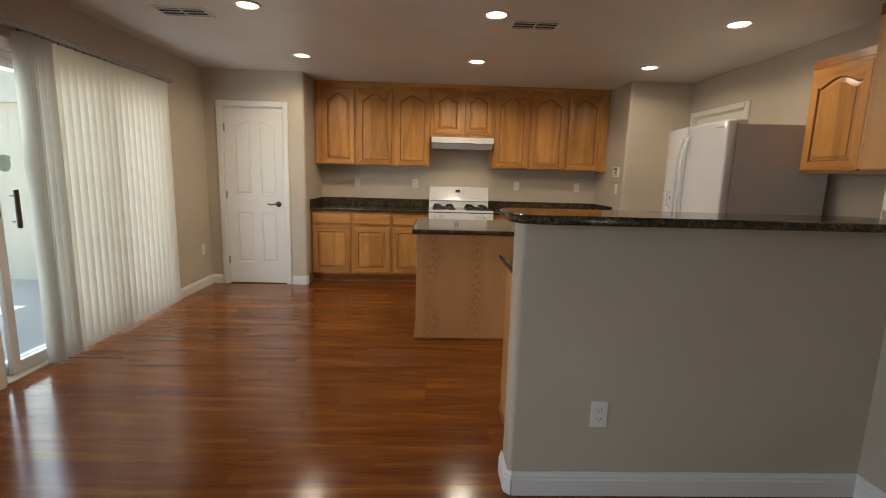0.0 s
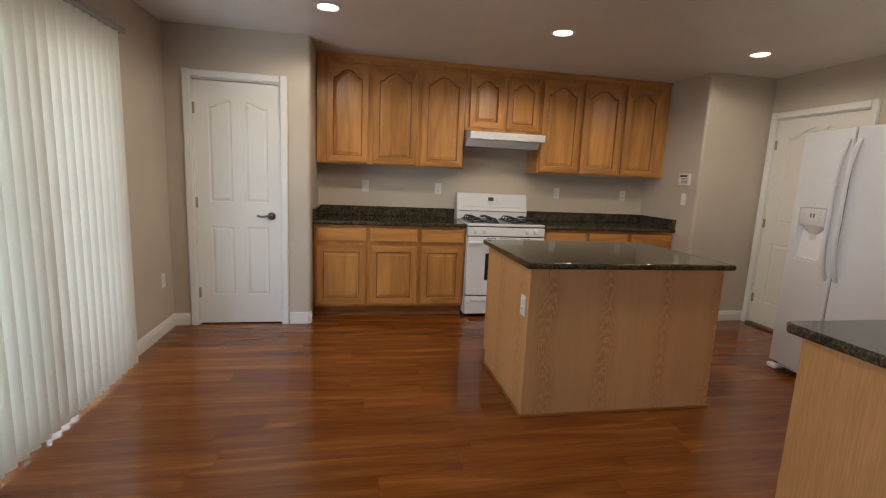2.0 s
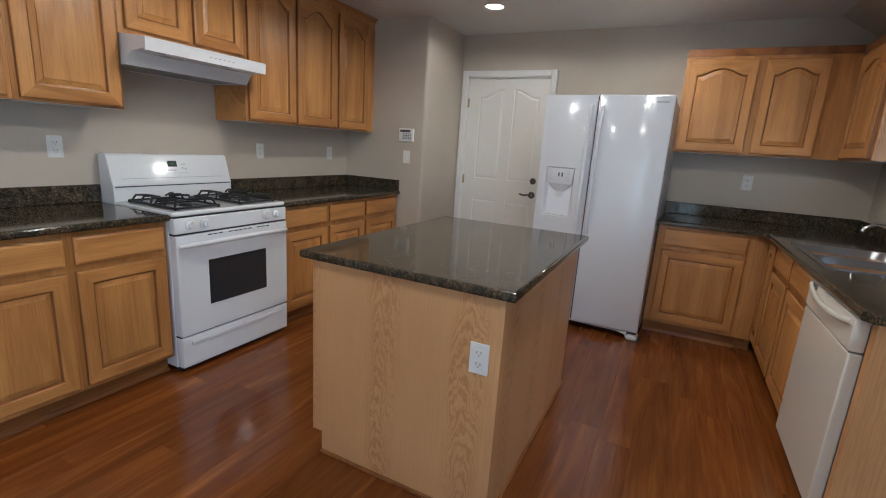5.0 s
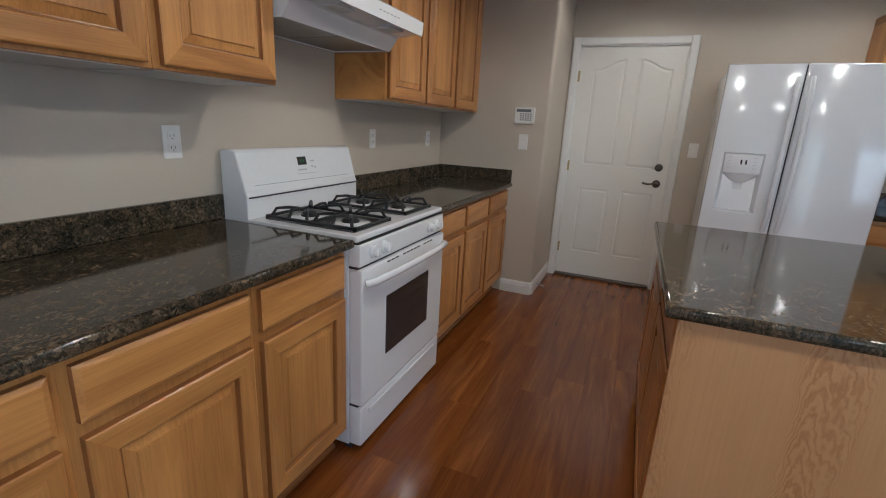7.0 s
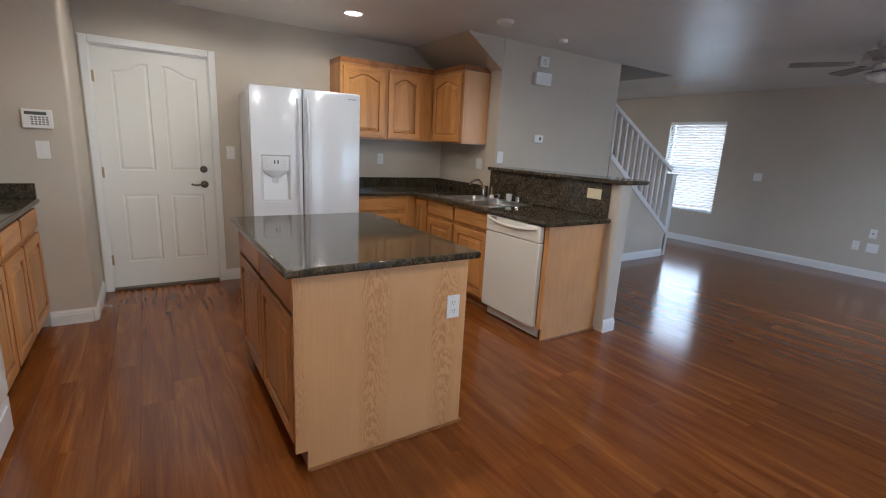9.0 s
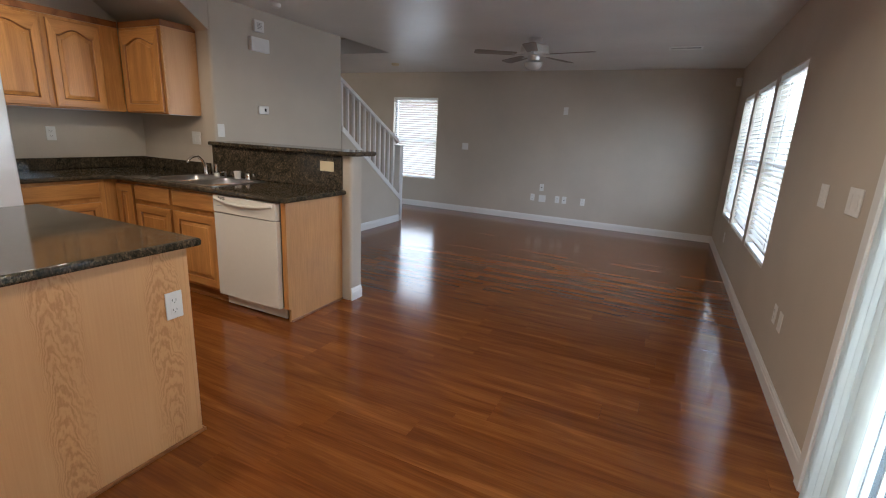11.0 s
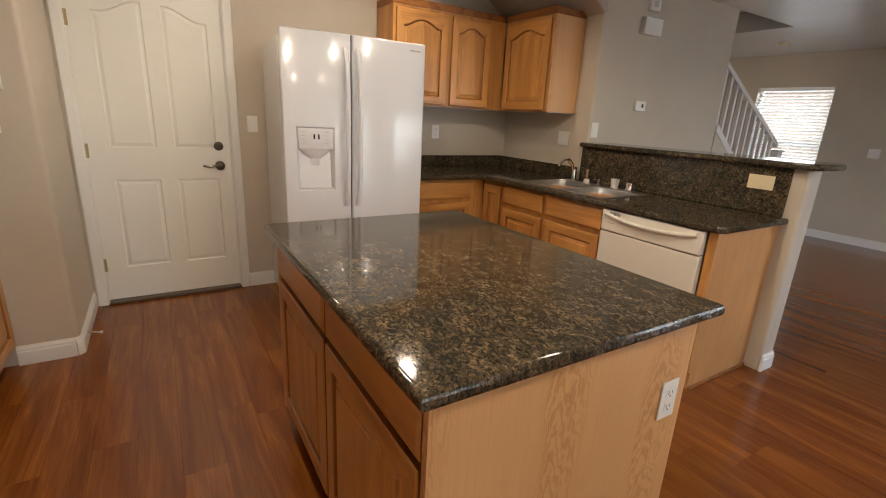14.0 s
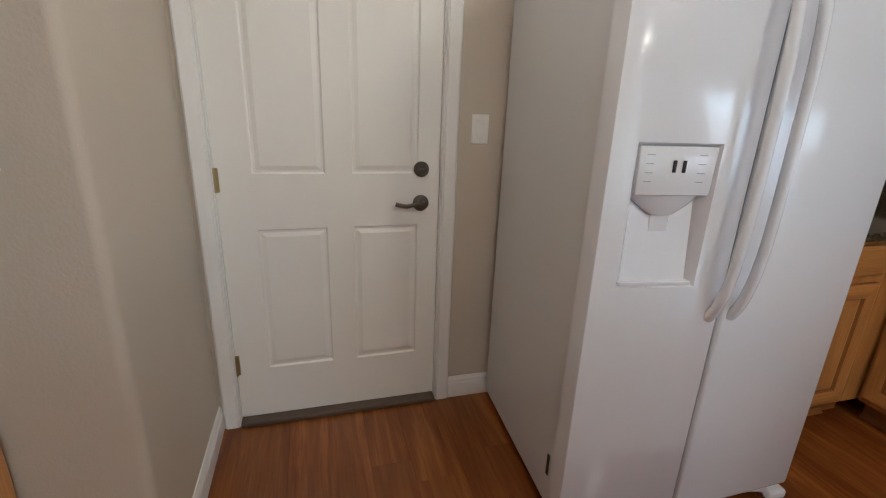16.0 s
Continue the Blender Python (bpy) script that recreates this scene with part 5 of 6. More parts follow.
# ---- wall plates ----
def plate(kind, at, axis, side, label="", w=0.072, h=0.116, material=None, cat="wall plate", grp="wall plates"):
    """Cover plate on a wall: kind is outlet, switch, double, blank, jack. side: which way it faces along the axis."""
    material = material or PLASTIC
    rz = {("x", 1): 90, ("x", -1): -90, ("y", 1): 180, ("y", -1): 0}[(axis, side)]
    t = thing("wall_plate", at, label, cat, grp, rz)
    part("plate", box(bmesh.new(), -w / 2, w / 2, -0.006, -0.0003, -h / 2, h / 2, 0.003, 2), material, t)
    if kind == "outlet":
        for dz in (-0.021, 0.021):
            o = part("socket", box(bmesh.new(), -0.017, 0.017, -0.0078, -0.006, dz - 0.014, dz + 0.014, 0.0006, 1), material, t)
            for a, b, c, d in ((-0.009, -0.007, -0.002, 0.008), (0.006, 0.008, -0.002, 0.008), (-0.002, 0.002, -0.010, -0.006)):
                part("slot", box(bmesh.new(), a, b, -0.0083, -0.0077, dz + c, dz + d), SLOT, o)
    elif kind in ("switch", "double"):
        xs = (0,) if kind == "switch" else (-w / 4, w / 4)
        for x in xs:
            part("rocker", box(bmesh.new(), x - 0.016, x + 0.016, -0.0085, -0.006, -0.033, 0.033, 0.0015, 1), material, t)
    elif kind == "jack":
        part("socket", box(bmesh.new(), -0.008, 0.008, -0.0072, -0.006, -0.008, 0.008), SLOT, t)
    elif kind == "wide_outlet":
        for dx in (-0.033, 0.033):
            part("socket", box(bmesh.new(), dx - 0.014, dx + 0.014, -0.0078, -0.006, -0.017, 0.017, 0.0006, 1), material, t)
    return t


plate("switch", (-0.741, YN, 1.222), "y", -1, "white rocker switch plate above the granite counter")
plate("outlet", (0.028, YN, 1.222), "y", -1, "white duplex outlet plate near the stove")
plate("outlet", (1.385, YN, 1.225), "y", -1, "white duplex outlet plate over the short counter")
plate("outlet", (2.203, YN, 1.222), "y", -1, "white duplex outlet plate by the keypad wall")
plate("switch", (XJ, 5.845, 1.235), "x", -1, "white rocker switch under the alarm keypad")
plate("switch", (XE, 4.60, 1.232), "x", -1, "white light switch beside the garage door")
plate("outlet", (ix0, 4.083, 0.645), "x", -1, "white duplex outlet on the island side")
plate("wide_outlet", (0.80, PY1 + 0.0222, 1.09), "y", 1, "almond outlet plate on the granite splash", w=0.135, h=0.078, material=ALMOND)
plate("switch", (X2, 2.213, 1.311), "x", -1, "white light switch on the stair wall")
plate("outlet", (XE, 3.064, 1.22), "x", -1, "white duplex outlet with a plug, over the corner counter")
plate("double", (2.39, YK, 1.23), "y", 1, "white double switch plate above the sink splash", w=0.118)
plate("outlet", (0.957, PY0, 0.373), "y", -1, "white duplex outlet low on the half wall")
plate("outlet", (XW, 5.575, 0.432), "x", 1, "white duplex outlet beside the vertical blinds")
plate("double", (XW, 2.315, 1.18), "x", 1, "white double switch plate beside the windows", w=0.118)
plate("double", (XW, 2.75, 1.196), "x", 1, "white double switch plate beside the sliding door", w=0.16)
plate("outlet", (XW, 1.962, 0.425), "x", 1, "white duplex outlet low under the switches")
plate("blank", (XW, 2.112, 0.426), "x", 1, "white blank plate beside an outlet")
plate("outlet", (XW, -1.05, 0.352), "x", 1, "white duplex outlet below the windows")
plate("double", (1.723, YS, 1.178), "y", 1, "white double switch plate on the living room wall", w=0.118)
plate("blank", (0.0, YS, 1.826), "y", 1, "white blank plate high on the living room wall")
for x, z, k, ww in ((0.409, 0.40, "outlet", 0.072), (0.265, 0.577, "jack", 0.072), (0.24, 0.392, "double", 0.118), (-0.014, 0.40, "outlet", 0.072), (-0.13, 0.402, "jack", 0.072), (-0.43, 0.40, "outlet", 0.072)):
    plate(k, (x, YS, z), "y", 1, "white plate in the row low on the living room wall", w=ww)
plate("outlet", (X2, 1.15, 0.34), "x", -1, "white duplex outlet low on the stair wall")

# alarm keypad
kp = thing("alarm_keypad", (XJ, 5.85, 1.432), "white alarm keypad with grey display and dark keys", "alarm keypad", "", -90)
part("case", box(bmesh.new(), -0.078, 0.078, -0.026, -0.0005, -0.06, 0.06, 0.007, 3), PLASTIC, kp, "", True)
part("display", box(bmesh.new(), -0.06, 0.05, -0.0275, -0.0255, 0.026, 0.046, 0.001, 1), plain("lcd", (0.10, 0.11, 0.11), 0.25, bmp=0.0), kp, "dark grey display")
for r in range(4):
    for c in range(5):
        part("key", box(bmesh.new(), -0.032 + c * 0.019, -0.019 + c * 0.019, -0.0285, -0.0255, 0.007 - r * 0.0145, 0.0155 - r * 0.0145, 0.001, 1), plain("key_grey", (0.13, 0.13, 0.14), 0.5, bmp=0.0) if (r, c) == (0, 0) else bpy.data.materials["key_grey"], kp)
# thermostat
th = thing("thermostat", (X2, 1.717, 1.522), "small white thermostat with a dark dial window", "thermostat", "", -90)
part("case", box(bmesh.new(), -0.062, 0.062, -0.028, -0.0005, -0.04, 0.04, 0.008, 3), PLASTIC, th, "", True)
part("display", box(bmesh.new(), 0.002, 0.026, -0.0295, -0.0275, -0.014, 0.016, 0.001, 1), SLOT, th, "dark square window")
# door chime and alarm sounder
ch = thing("door_chime", (X2, 1.745, 2.122), "white plastic door chime box", "door chime", "", -90)
part("case", box(bmesh.new(), -0.11, 0.11, -0.05, -0.0005, -0.062, 0.062, 0.008, 3), PLASTIC, ch, "", True)
ch = thing("alarm_sounder", (X2, 1.738, 2.29), "small white alarm sounder above the chime", "alarm sounder", "", -90)
part("case", box(bmesh.new(), -0.058, 0.058, -0.035, -0.0005, -0.052, 0.052, 0.006, 2), PLASTIC, ch, "", True)
bm = bmesh.new()
for k in range(5):
    box(bm, -0.03, 0.03, -0.0362, -0.0345, -0.024 + k * 0.012, -0.020 + k * 0.012)
part("slots", bm, GREY, ch)
# motion sensor in the far corner
ms = thing("motion_sensor", (XW + 0.02, YS + 0.02, 2.26), "small white motion sensor in the corner", "motion sensor", "", -45 + 180)
part("case", box(bmesh.new(), -0.03, 0.03, -0.05, 0.0, -0.055, 0.055, 0.01, 3), PLASTIC, ms, "", True)

# ---- ceiling fittings ----
for x in (-1.03, 0.655, 2.355):
    for y in (5.04, 3.72):
        dl = thing("downlight", (x, y, ZC), "recessed ceiling downlight with white trim, lit", "ceiling light", "downlights")
        bm = bmesh.new()
        lathe(bm, [(0.092, 0.0), (0.092, -0.003), (0.088, -0.007), (0.072, -0.008), (0.066, -0.002), (0.066, -0.0005)], n=36)
        part("trim_ring", bm, TRIM, dl, "", True)
        bm = bmesh.new()
        lathe(bm, [(0.0, -0.004), (0.04, -0.0035), (0.065, -0.001)], n=32)
        part("lens", bm, LAMPGLOW, dl, "glowing lens", True)
        lamp = new("downlight_lamp", bpy.data.lights.new("downlight_lamp", "SPOT"))
        lamp.data.energy, lamp.data.color, lamp.data.spot_size, lamp.data.spot_blend, lamp.data.shadow_soft_size = {-1.03: 4.8, 0.655: 7.6, 2.355: 2.8}[x], (1.0, 0.88, 0.72), radians(168), 0.3, 0.06
        lamp.location = (x, y, ZC - 0.03)


def register(at, w, d, rz=0.0, fins=3):
    t = thing("air_register", at, "white ceiling air register with dark slots", "air vent", "ceiling registers", rz)
    bm = bmesh.new()
    for a, b, c, e in ((-w / 2, w / 2, -d / 2, -d / 2 + 0.022), (-w / 2, w / 2, d / 2 - 0.022, d / 2), (-w / 2, -w / 2 + 0.022, -d / 2 + 0.022, d / 2 - 0.022), (w / 2 - 0.022, w / 2, -d / 2 + 0.022, d / 2 - 0.022), (-0.006, 0.006, -d / 2 + 0.022, d / 2 - 0.022)):
        box(bm, a, b, c, e, -0.008, -0.0005, 0.002, 1)
    part("frame", bm, TRIM, t)
    part("backing", box(bmesh.new(), -w / 2 + 0.021, w / 2 - 0.021, -d / 2 + 0.021, d / 2 - 0.021, -0.0018, -0.0006), SLOT, t, "dark duct opening")
    inner = d - 0.044
    for k in range(fins):
        y = -d / 2 + 0.022 + inner * (k + 0.5) / fins
        for a, b in ((-w / 2 + 0.022, -0.006), (0.006, w / 2 - 0.022)):
            part("fin", box(bmesh.new(), a, b, y - 0.006, y + 0.006, -0.007, -0.004, 0.001, 1), TRIM, t)
    return t


register((-1.55, 3.905, ZC), 0.36, 0.21)
register((0.965, 3.91, ZC), 0.36, 0.21)
register((-1.59, 1.34, ZC), 0.36, 0.18)
register((-1.587, -0.87, ZC), 0.34, 0.18)
for at, r, lab in (((1.645, 2.66, ZC), 0.07, "round white smoke detector by the kitchen corner"), ((1.77, 1.84, ZC), 0.045, "small round white ceiling sensor near the stair wall"), ((-0.097, 1.85, ZC), 0.07, "flat round white cover on the living room ceiling"), ((2.605, -1.51, ZC), 0.065, "round smoke detector at the foot of the stairs")):
    t = thing("smoke_detector", at, lab, "smoke detector")
    bm = bmesh.new()
    lathe(bm, [(r, -0.0005), (r, -0.012), (r * 0.86, -0.03), (r * 0.5, -0.036), (0.0, -0.037)], n=28)
    part("case", bm, TRIM if "foot" not in lab else ALMOND, t, "", True)

# ---- ceiling fan ----
fan = thing("ceiling_fan", (-0.10, -0.06, ZC), "white ceiling fan with five blades and a bowl light", "ceiling fan")
FANW = plain("fan_white", (0.66, 0.64, 0.60), 0.35, bmp=0.0)
bm = bmesh.new()
lathe(bm, [(0.075, -0.0005), (0.075, -0.03), (0.045, -0.055), (0.02, -0.06), (0.02, -0.07)], n=28)
part("canopy", bm, FANW, fan, "", True)
bm = bmesh.new()
lathe(bm, [(0.02, -0.062), (0.10, -0.066), (0.148, -0.08), (0.155, -0.10), (0.155, -0.158), (0.14, -0.172), (0.07, -0.18)], n=36)
part("motor", bm, FANW, fan, "", True)
bm = bmesh.new()
lathe(bm, [(0.07, -0.18), (0.07, -0.215), (0.055, -0.235), (0.10, -0.245), (0.115, -0.255)], n=28)
part("light_kit", bm, STEEL, fan, "brushed metal light fitting", True)
bm = bmesh.new()
lathe(bm, [(0.103, -0.256), (0.10, -0.28), (0.075, -0.312), (0.035, -0.33), (0.0, -0.334)], n=32)
part("bowl", bm, plain("frosted_glass", (0.62, 0.60, 0.56), 0.2, bmp=0.0), fan, "frosted glass light bowl", True)
BLADE = oak("fan_blade_wood", (0.20, 0.18, 0.165), (0.30, 0.27, 0.245), "x", 0.4)
for k in range(5):
    a = 29 + 72 * k
    bm = bmesh.new()
    prism(bm, [(0.20, -0.055), (0.62, -0.068), (0.66, -0.05), (0.66, 0.05), (0.62, 0.068), (0.20, 0.055)], "z", -0.003, 0.003, 0, 0.0015)
    b = part("blade", bm, BLADE, fan)
    b.matrix_local = pose(0, 0, -0.168, 0, 0, a) @ pose(0, 0, 0, 8, 0, 0)
    bm = bmesh.new()
    box(bm, 0.10, 0.25, -0.016, 0.016, -0.176, -0.172, 0.002, 1)
    b = part("blade_arm", bm, STEEL, fan)
    b.matrix_local = pose(0, 0, 0, 0, 0, a)

# ---- stairs ----


def zline(y, z_at=0.40, y_at=-0.945):
    return z_at + (y - y_at) * 0.715


bm = bmesh.new()
prism(bm, [(Y2, 0), (Y2, zline(Y2) - 0.02), (-0.98, zline(-0.98) - 0.02), (-0.98, 0)], "x", X2, X2 + 0.1)
structure("wall_under_stair", bm, WALL, "painted wall under the stair stringer", "wall")
sr = thing("stair_railing", (X2 + 0.05, -0.98, 0), "white painted stair railing with square balusters", "stair railing")
OX, OY = X2 + 0.05, -0.98


def rel(bm):
    bmesh.ops.translate(bm, verts=bm.verts, vec=(-OX, -OY, 0))
    return bm


bm = bmesh.new()
prism(bm, [(Y2, zline(Y2) - 0.06), (Y2, zline(Y2) + 0.015), (-0.975, zline(-0.975) + 0.015), (-0.975, zline(-0.975) - 0.06)], "x", X2 - 0.012, X2 + 0.112, 0, 0.004)
part("stringer_cap", rel(bm), TRIM, sr)


def zrail(y):
    return 1.955 + (y - 0.41) * 0.537


bm = bmesh.new()
prism(bm, [(Y2 - 0.001, zrail(Y2) - 0.025), (Y2 - 0.001, zrail(Y2) + 0.03), (-0.95, zrail(-0.95) + 0.03), (-0.95, zrail(-0.95) - 0.025)], "x", X2 + 0.022, X2 + 0.078, 0, 0.008)
part("handrail", rel(bm), TRIM, sr)
k = 0
y = 0.41
while y > -0.88:
    bm = bmesh.new()
    box(bm, X2 + 0.034, X2 + 0.066, y - 0.016, y + 0.016, zline(y) + 0.0, zrail(y) - 0.012)
    part("baluster", rel(bm), TRIM, sr)
    y -= 0.122
bm = bmesh.new()
box(bm, X2, X2 + 0.1, -1.04, -0.94, 0.0, 1.152, 0.004, 1)
part("newel_post", rel(bm), TRIM, sr)
bm = bmesh.new()
box(bm, X2 - 0.012, X2 + 0.112, -1.052, -0.928, 1.1525, 1.178, 0.006, 2)
part("post_cap", rel(bm), TRIM, sr)
CARPET = plain("stair_carpet", (0.36, 0.31, 0.25), 0.95, scale=400, vary=0.15, bmp=0.6)
nst = 13
for k in range(nst):
    y0 = -0.92 + k * 0.27
    if y0 + 0.30 > YK - 0.14:
        break
    z1 = 0.187 * (k + 1)
    tr = structure("stair", box(bmesh.new(), X2 + 0.115, 3.095, y0, y0 + 0.295, max(0.001, z1 - 0.30), z1, 0.012, 2), CARPET, "beige carpeted stair tread", "stairs")

# ---- sliding door ----
sd = thing("sliding_door", (XW - 0.06, 3.065, 0), "white vinyl sliding patio door, closed", "sliding door")
VIN = plain("white_vinyl", (0.76, 0.76, 0.75), 0.3, vary=0.02, bmp=0.0)
Y0, Y1_, ZT = 0.0, 1.835, 2.01
bm = bmesh.new()
box(bm, -0.055, 0.055, 0.002, 0.03, 0.0, ZT - 0.002)
box(bm, -0.055, 0.055, Y1_ - 0.03, Y1_ - 0.002, 0.0, ZT - 0.002)
box(bm, -0.055, 0.055, 0.03, Y1_ - 0.03, ZT - 0.035, ZT - 0.002)
part("frame", bm, VIN, sd)
bm = bmesh.new()
box(bm, -0.055, 0.065, 0.03, Y1_ - 0.03, 0.0, 0.018, 0.003, 1)
box(bm, 0.010, 0.016, 0.03, Y1_ - 0.03, 0.018, 0.03)
box(bm, -0.03, -0.024, 0.03, Y1_ - 0.03, 0.018, 0.03)
part("track", bm, VIN, sd)
for nm, x0, ya, yb in (("fixed_panel", -0.045, 0.03, 0.98), ("sliding_panel", 0.002, 0.10, 1.09)):
    bm = bmesh.new()
    x1 = x0 + 0.036
    st_ = 0.055
    box(bm, x0, x1, ya, ya + st_, 0.03, ZT - 0.036, 0.003, 1)
    box(bm, x0, x1, yb - st_, yb, 0.03, ZT - 0.036, 0.003, 1)
    box(bm, x0, x1, ya + st_, yb - st_, 0.03, 0.03 + 0.075, 0.003, 1)
    box(bm, x0, x1, ya + st_, yb - st_, ZT - 0.036 - 0.06, ZT - 0.036, 0.003, 1)
    if nm == "fixed_panel":
        q = part("fixed_panel", bm, VIN, sd)
    else:
        q = part("sliding_panel", bm, VIN, sd)
    g = part("pane", box(bmesh.new(), x0 + 0.016, x0 + 0.020, ya + st_, yb - st_, 0.105, ZT - 0.096), GLASS, q, "clear glass pane")
    g.visible_shadow = False
bm = bmesh.new()
box(bm, -0.045, -0.009, 0.985, Y1_ - 0.03, 0.03, 0.105)
box(bm, -0.045, -0.009, 0.985, Y1_ - 0.03, ZT - 0.096, ZT - 0.036)
box(bm, -0.045, -0.009, Y1_ - 0.085, Y1_ - 0.03, 0.105, ZT - 0.096)
part("far_panel", bm, VIN, sd)
g = part("pane", box(bmesh.new(), -0.029, -0.025, 0.985, Y1_ - 0.085, 0.105, ZT - 0.096), GLASS, sd, "clear glass pane")
g.visible_shadow = False
hh = part("handle", box(bmesh.new(), 0.070, 0.088, 0.205, 0.232, 0.945, 1.185, 0.005, 2), plain("handle_brown", (0.06, 0.03, 0.02), 0.4, bmp=0.0), sd, "dark wooden pull handle")
for z in (0.985, 1.145):
    part("bracket", cyl(bmesh.new(), (0.038, 0.218, z), (0.074, 0.218, z), 0.005, n=8), BRONZE, hh)
part("lock", box(bmesh.new(), 0.038, 0.046, 0.122, 0.138, 1.02, 1.10, 0.003, 1), BRONZE, sd)
bm = bmesh.new()
shield = [(0.0, -0.055), (0.03, -0.045), (0.045, -0.01), (0.04, 0.02), (0.05, 0.035), (0.035, 0.045), (0.0, 0.05), (-0.035, 0.045), (-0.05, 0.035), (-0.04, 0.02), (-0.045, -0.01), (-0.03, -0.045)]
prism(bm, [(0.225 + a, 1.345 + b) for a, b in shield], "x", 0.0225, 0.0235)
part("sticker", bm, plain("sticker_blue", (0.45, 0.65, 0.66), 0.5, bmp=0.0), sd, "pale blue shield-shaped sticker")
bm = bmesh.new()
casing(bm, "x", XW, 1, 3.065, 4.90, 2.01, 0.078, 0.018)
structure("door_frame", bm, TRIM, "white painted casing of the sliding door", "door frame")

# ---- vertical blinds ----
vb_ = thing("vertical_blinds", (XW + 0.07, 2.935, 2.125), "cream vertical blinds, drawn most of the way", "blinds")
part("headrail", box(bmesh.new(), -0.025, 0.025, -0.05, 2.06, 0.012, 0.045, 0.004, 1), GREY, vb_, "grey metal headrail")
for y in (0.3, 1.05, 1.95):
    part("bracket", box(bmesh.new(), -0.068, 0.02, y, y + 0.03, 0.0455, 0.052), STEEL, vb_)


def vane(width=0.089, length=2.098):
    bm = bmesh.new()
    n = 6
    rows = []
    for z in (0.0, -length):
        for s in (0.0004, -0.0004):
            rows.append([bm.verts.new(((0.006 * (1 - (2 * k / n - 1) ** 2)) + s, width * (k / n - 0.5), z)) for k in range(n + 1)])
    a, b, c, d = rows
    for k in range(n):
        bm.faces.new((a[k], a[k + 1], c[k + 1], c[k]))
        bm.faces.new((b[k], d[k], d[k + 1], b[k + 1]))
        bm.faces.new((a[k], b[k], b[k + 1], a[k + 1]))
        bm.faces.new((c[k], c[k + 1], d[k + 1], d[k]))
    bm.faces.new((a[0], c[0], d[0], b[0]))
    bm.faces.new((a[n], b[n], d[n], c[n]))
    return bm


v0 = part("vane", vane(), VANE, vb_, "", True)
rnd = random.Random(4)
first = True
spots = [(0.43, -82), (0.455, -78), (0.48, -84), (0.53, -80), (0.575, -76), (0.61, -70)] + [(0.655 + 0.0745 * k, -31 + rnd.uniform(-2.5, 2.5)) for k in range(18)]
for y, a in spots:
    v = v0 if first else v0.copy()
    if not first:
        scene.collection.objects.link(v)
    first = False
    v.matrix_local = pose(0.0, y, 0.0, 0, 0, a)
bm = bmesh.new()
for y, a in spots:
    box(bm, -0.004, 0.004, y - 0.004, y + 0.004, -0.001, 0.013)
part("carrier", bm, SLOT, vb_, "small dark vane carriers")


# ---- windows and their blinds ----
def window(name, axis, p, out, u0, u1, z0, z1, cat):
    """Single-hung vinyl window in an opening; out: which way the outside lies along the axis."""
    t = thing(name, (p + out * 0.11, u0, z0) if axis == "x" else (u0, p + out * 0.11, z0), cat, "window", "windows")
    w, h = u1 - u0, z1 - z0

    def bx(bm, d0, d1, a, b, c, d, bev=0.0):
        q0, q1 = sorted((out * d0, out * d1))
        return box(bm, q0, q1, a, b, c, d, bev, 1) if axis == "x" else box(bm, a, b, q0, q1, c, d, bev, 1)

    bm = bmesh.new()
    for a, b, c, d in ((0.001, 0.04, 0.001, h - 0.001), (w - 0.04, w - 0.001, 0.001, h - 0.001), (0.04, w - 0.04, 0.001, 0.045), (0.04, w - 0.04, h - 0.045, h - 0.001)):
        bx(bm, -0.02, 0.03, a, b, c, d)
    part("window_frame", bm, VIN, t)
    bm = bmesh.new()
    bx(bm, -0.025, 0.005, 0.04, w - 0.04, h * 0.48 - 0.02, h * 0.48 + 0.025, 0.003)
    part("meeting_rail", bm, VIN, t)
    for c, d, dep in ((0.045, h * 0.48 - 0.02, -0.01), (h * 0.48 + 0.025, h - 0.045, 0.012)):
        bm = bmesh.new()
        bx(bm, dep, dep + 0.004, 0.04, w - 0.04, c, d)
        g = part("pane", bm, GLASS, t, "clear glass pane")
        g.visible_shadow = False
    return t


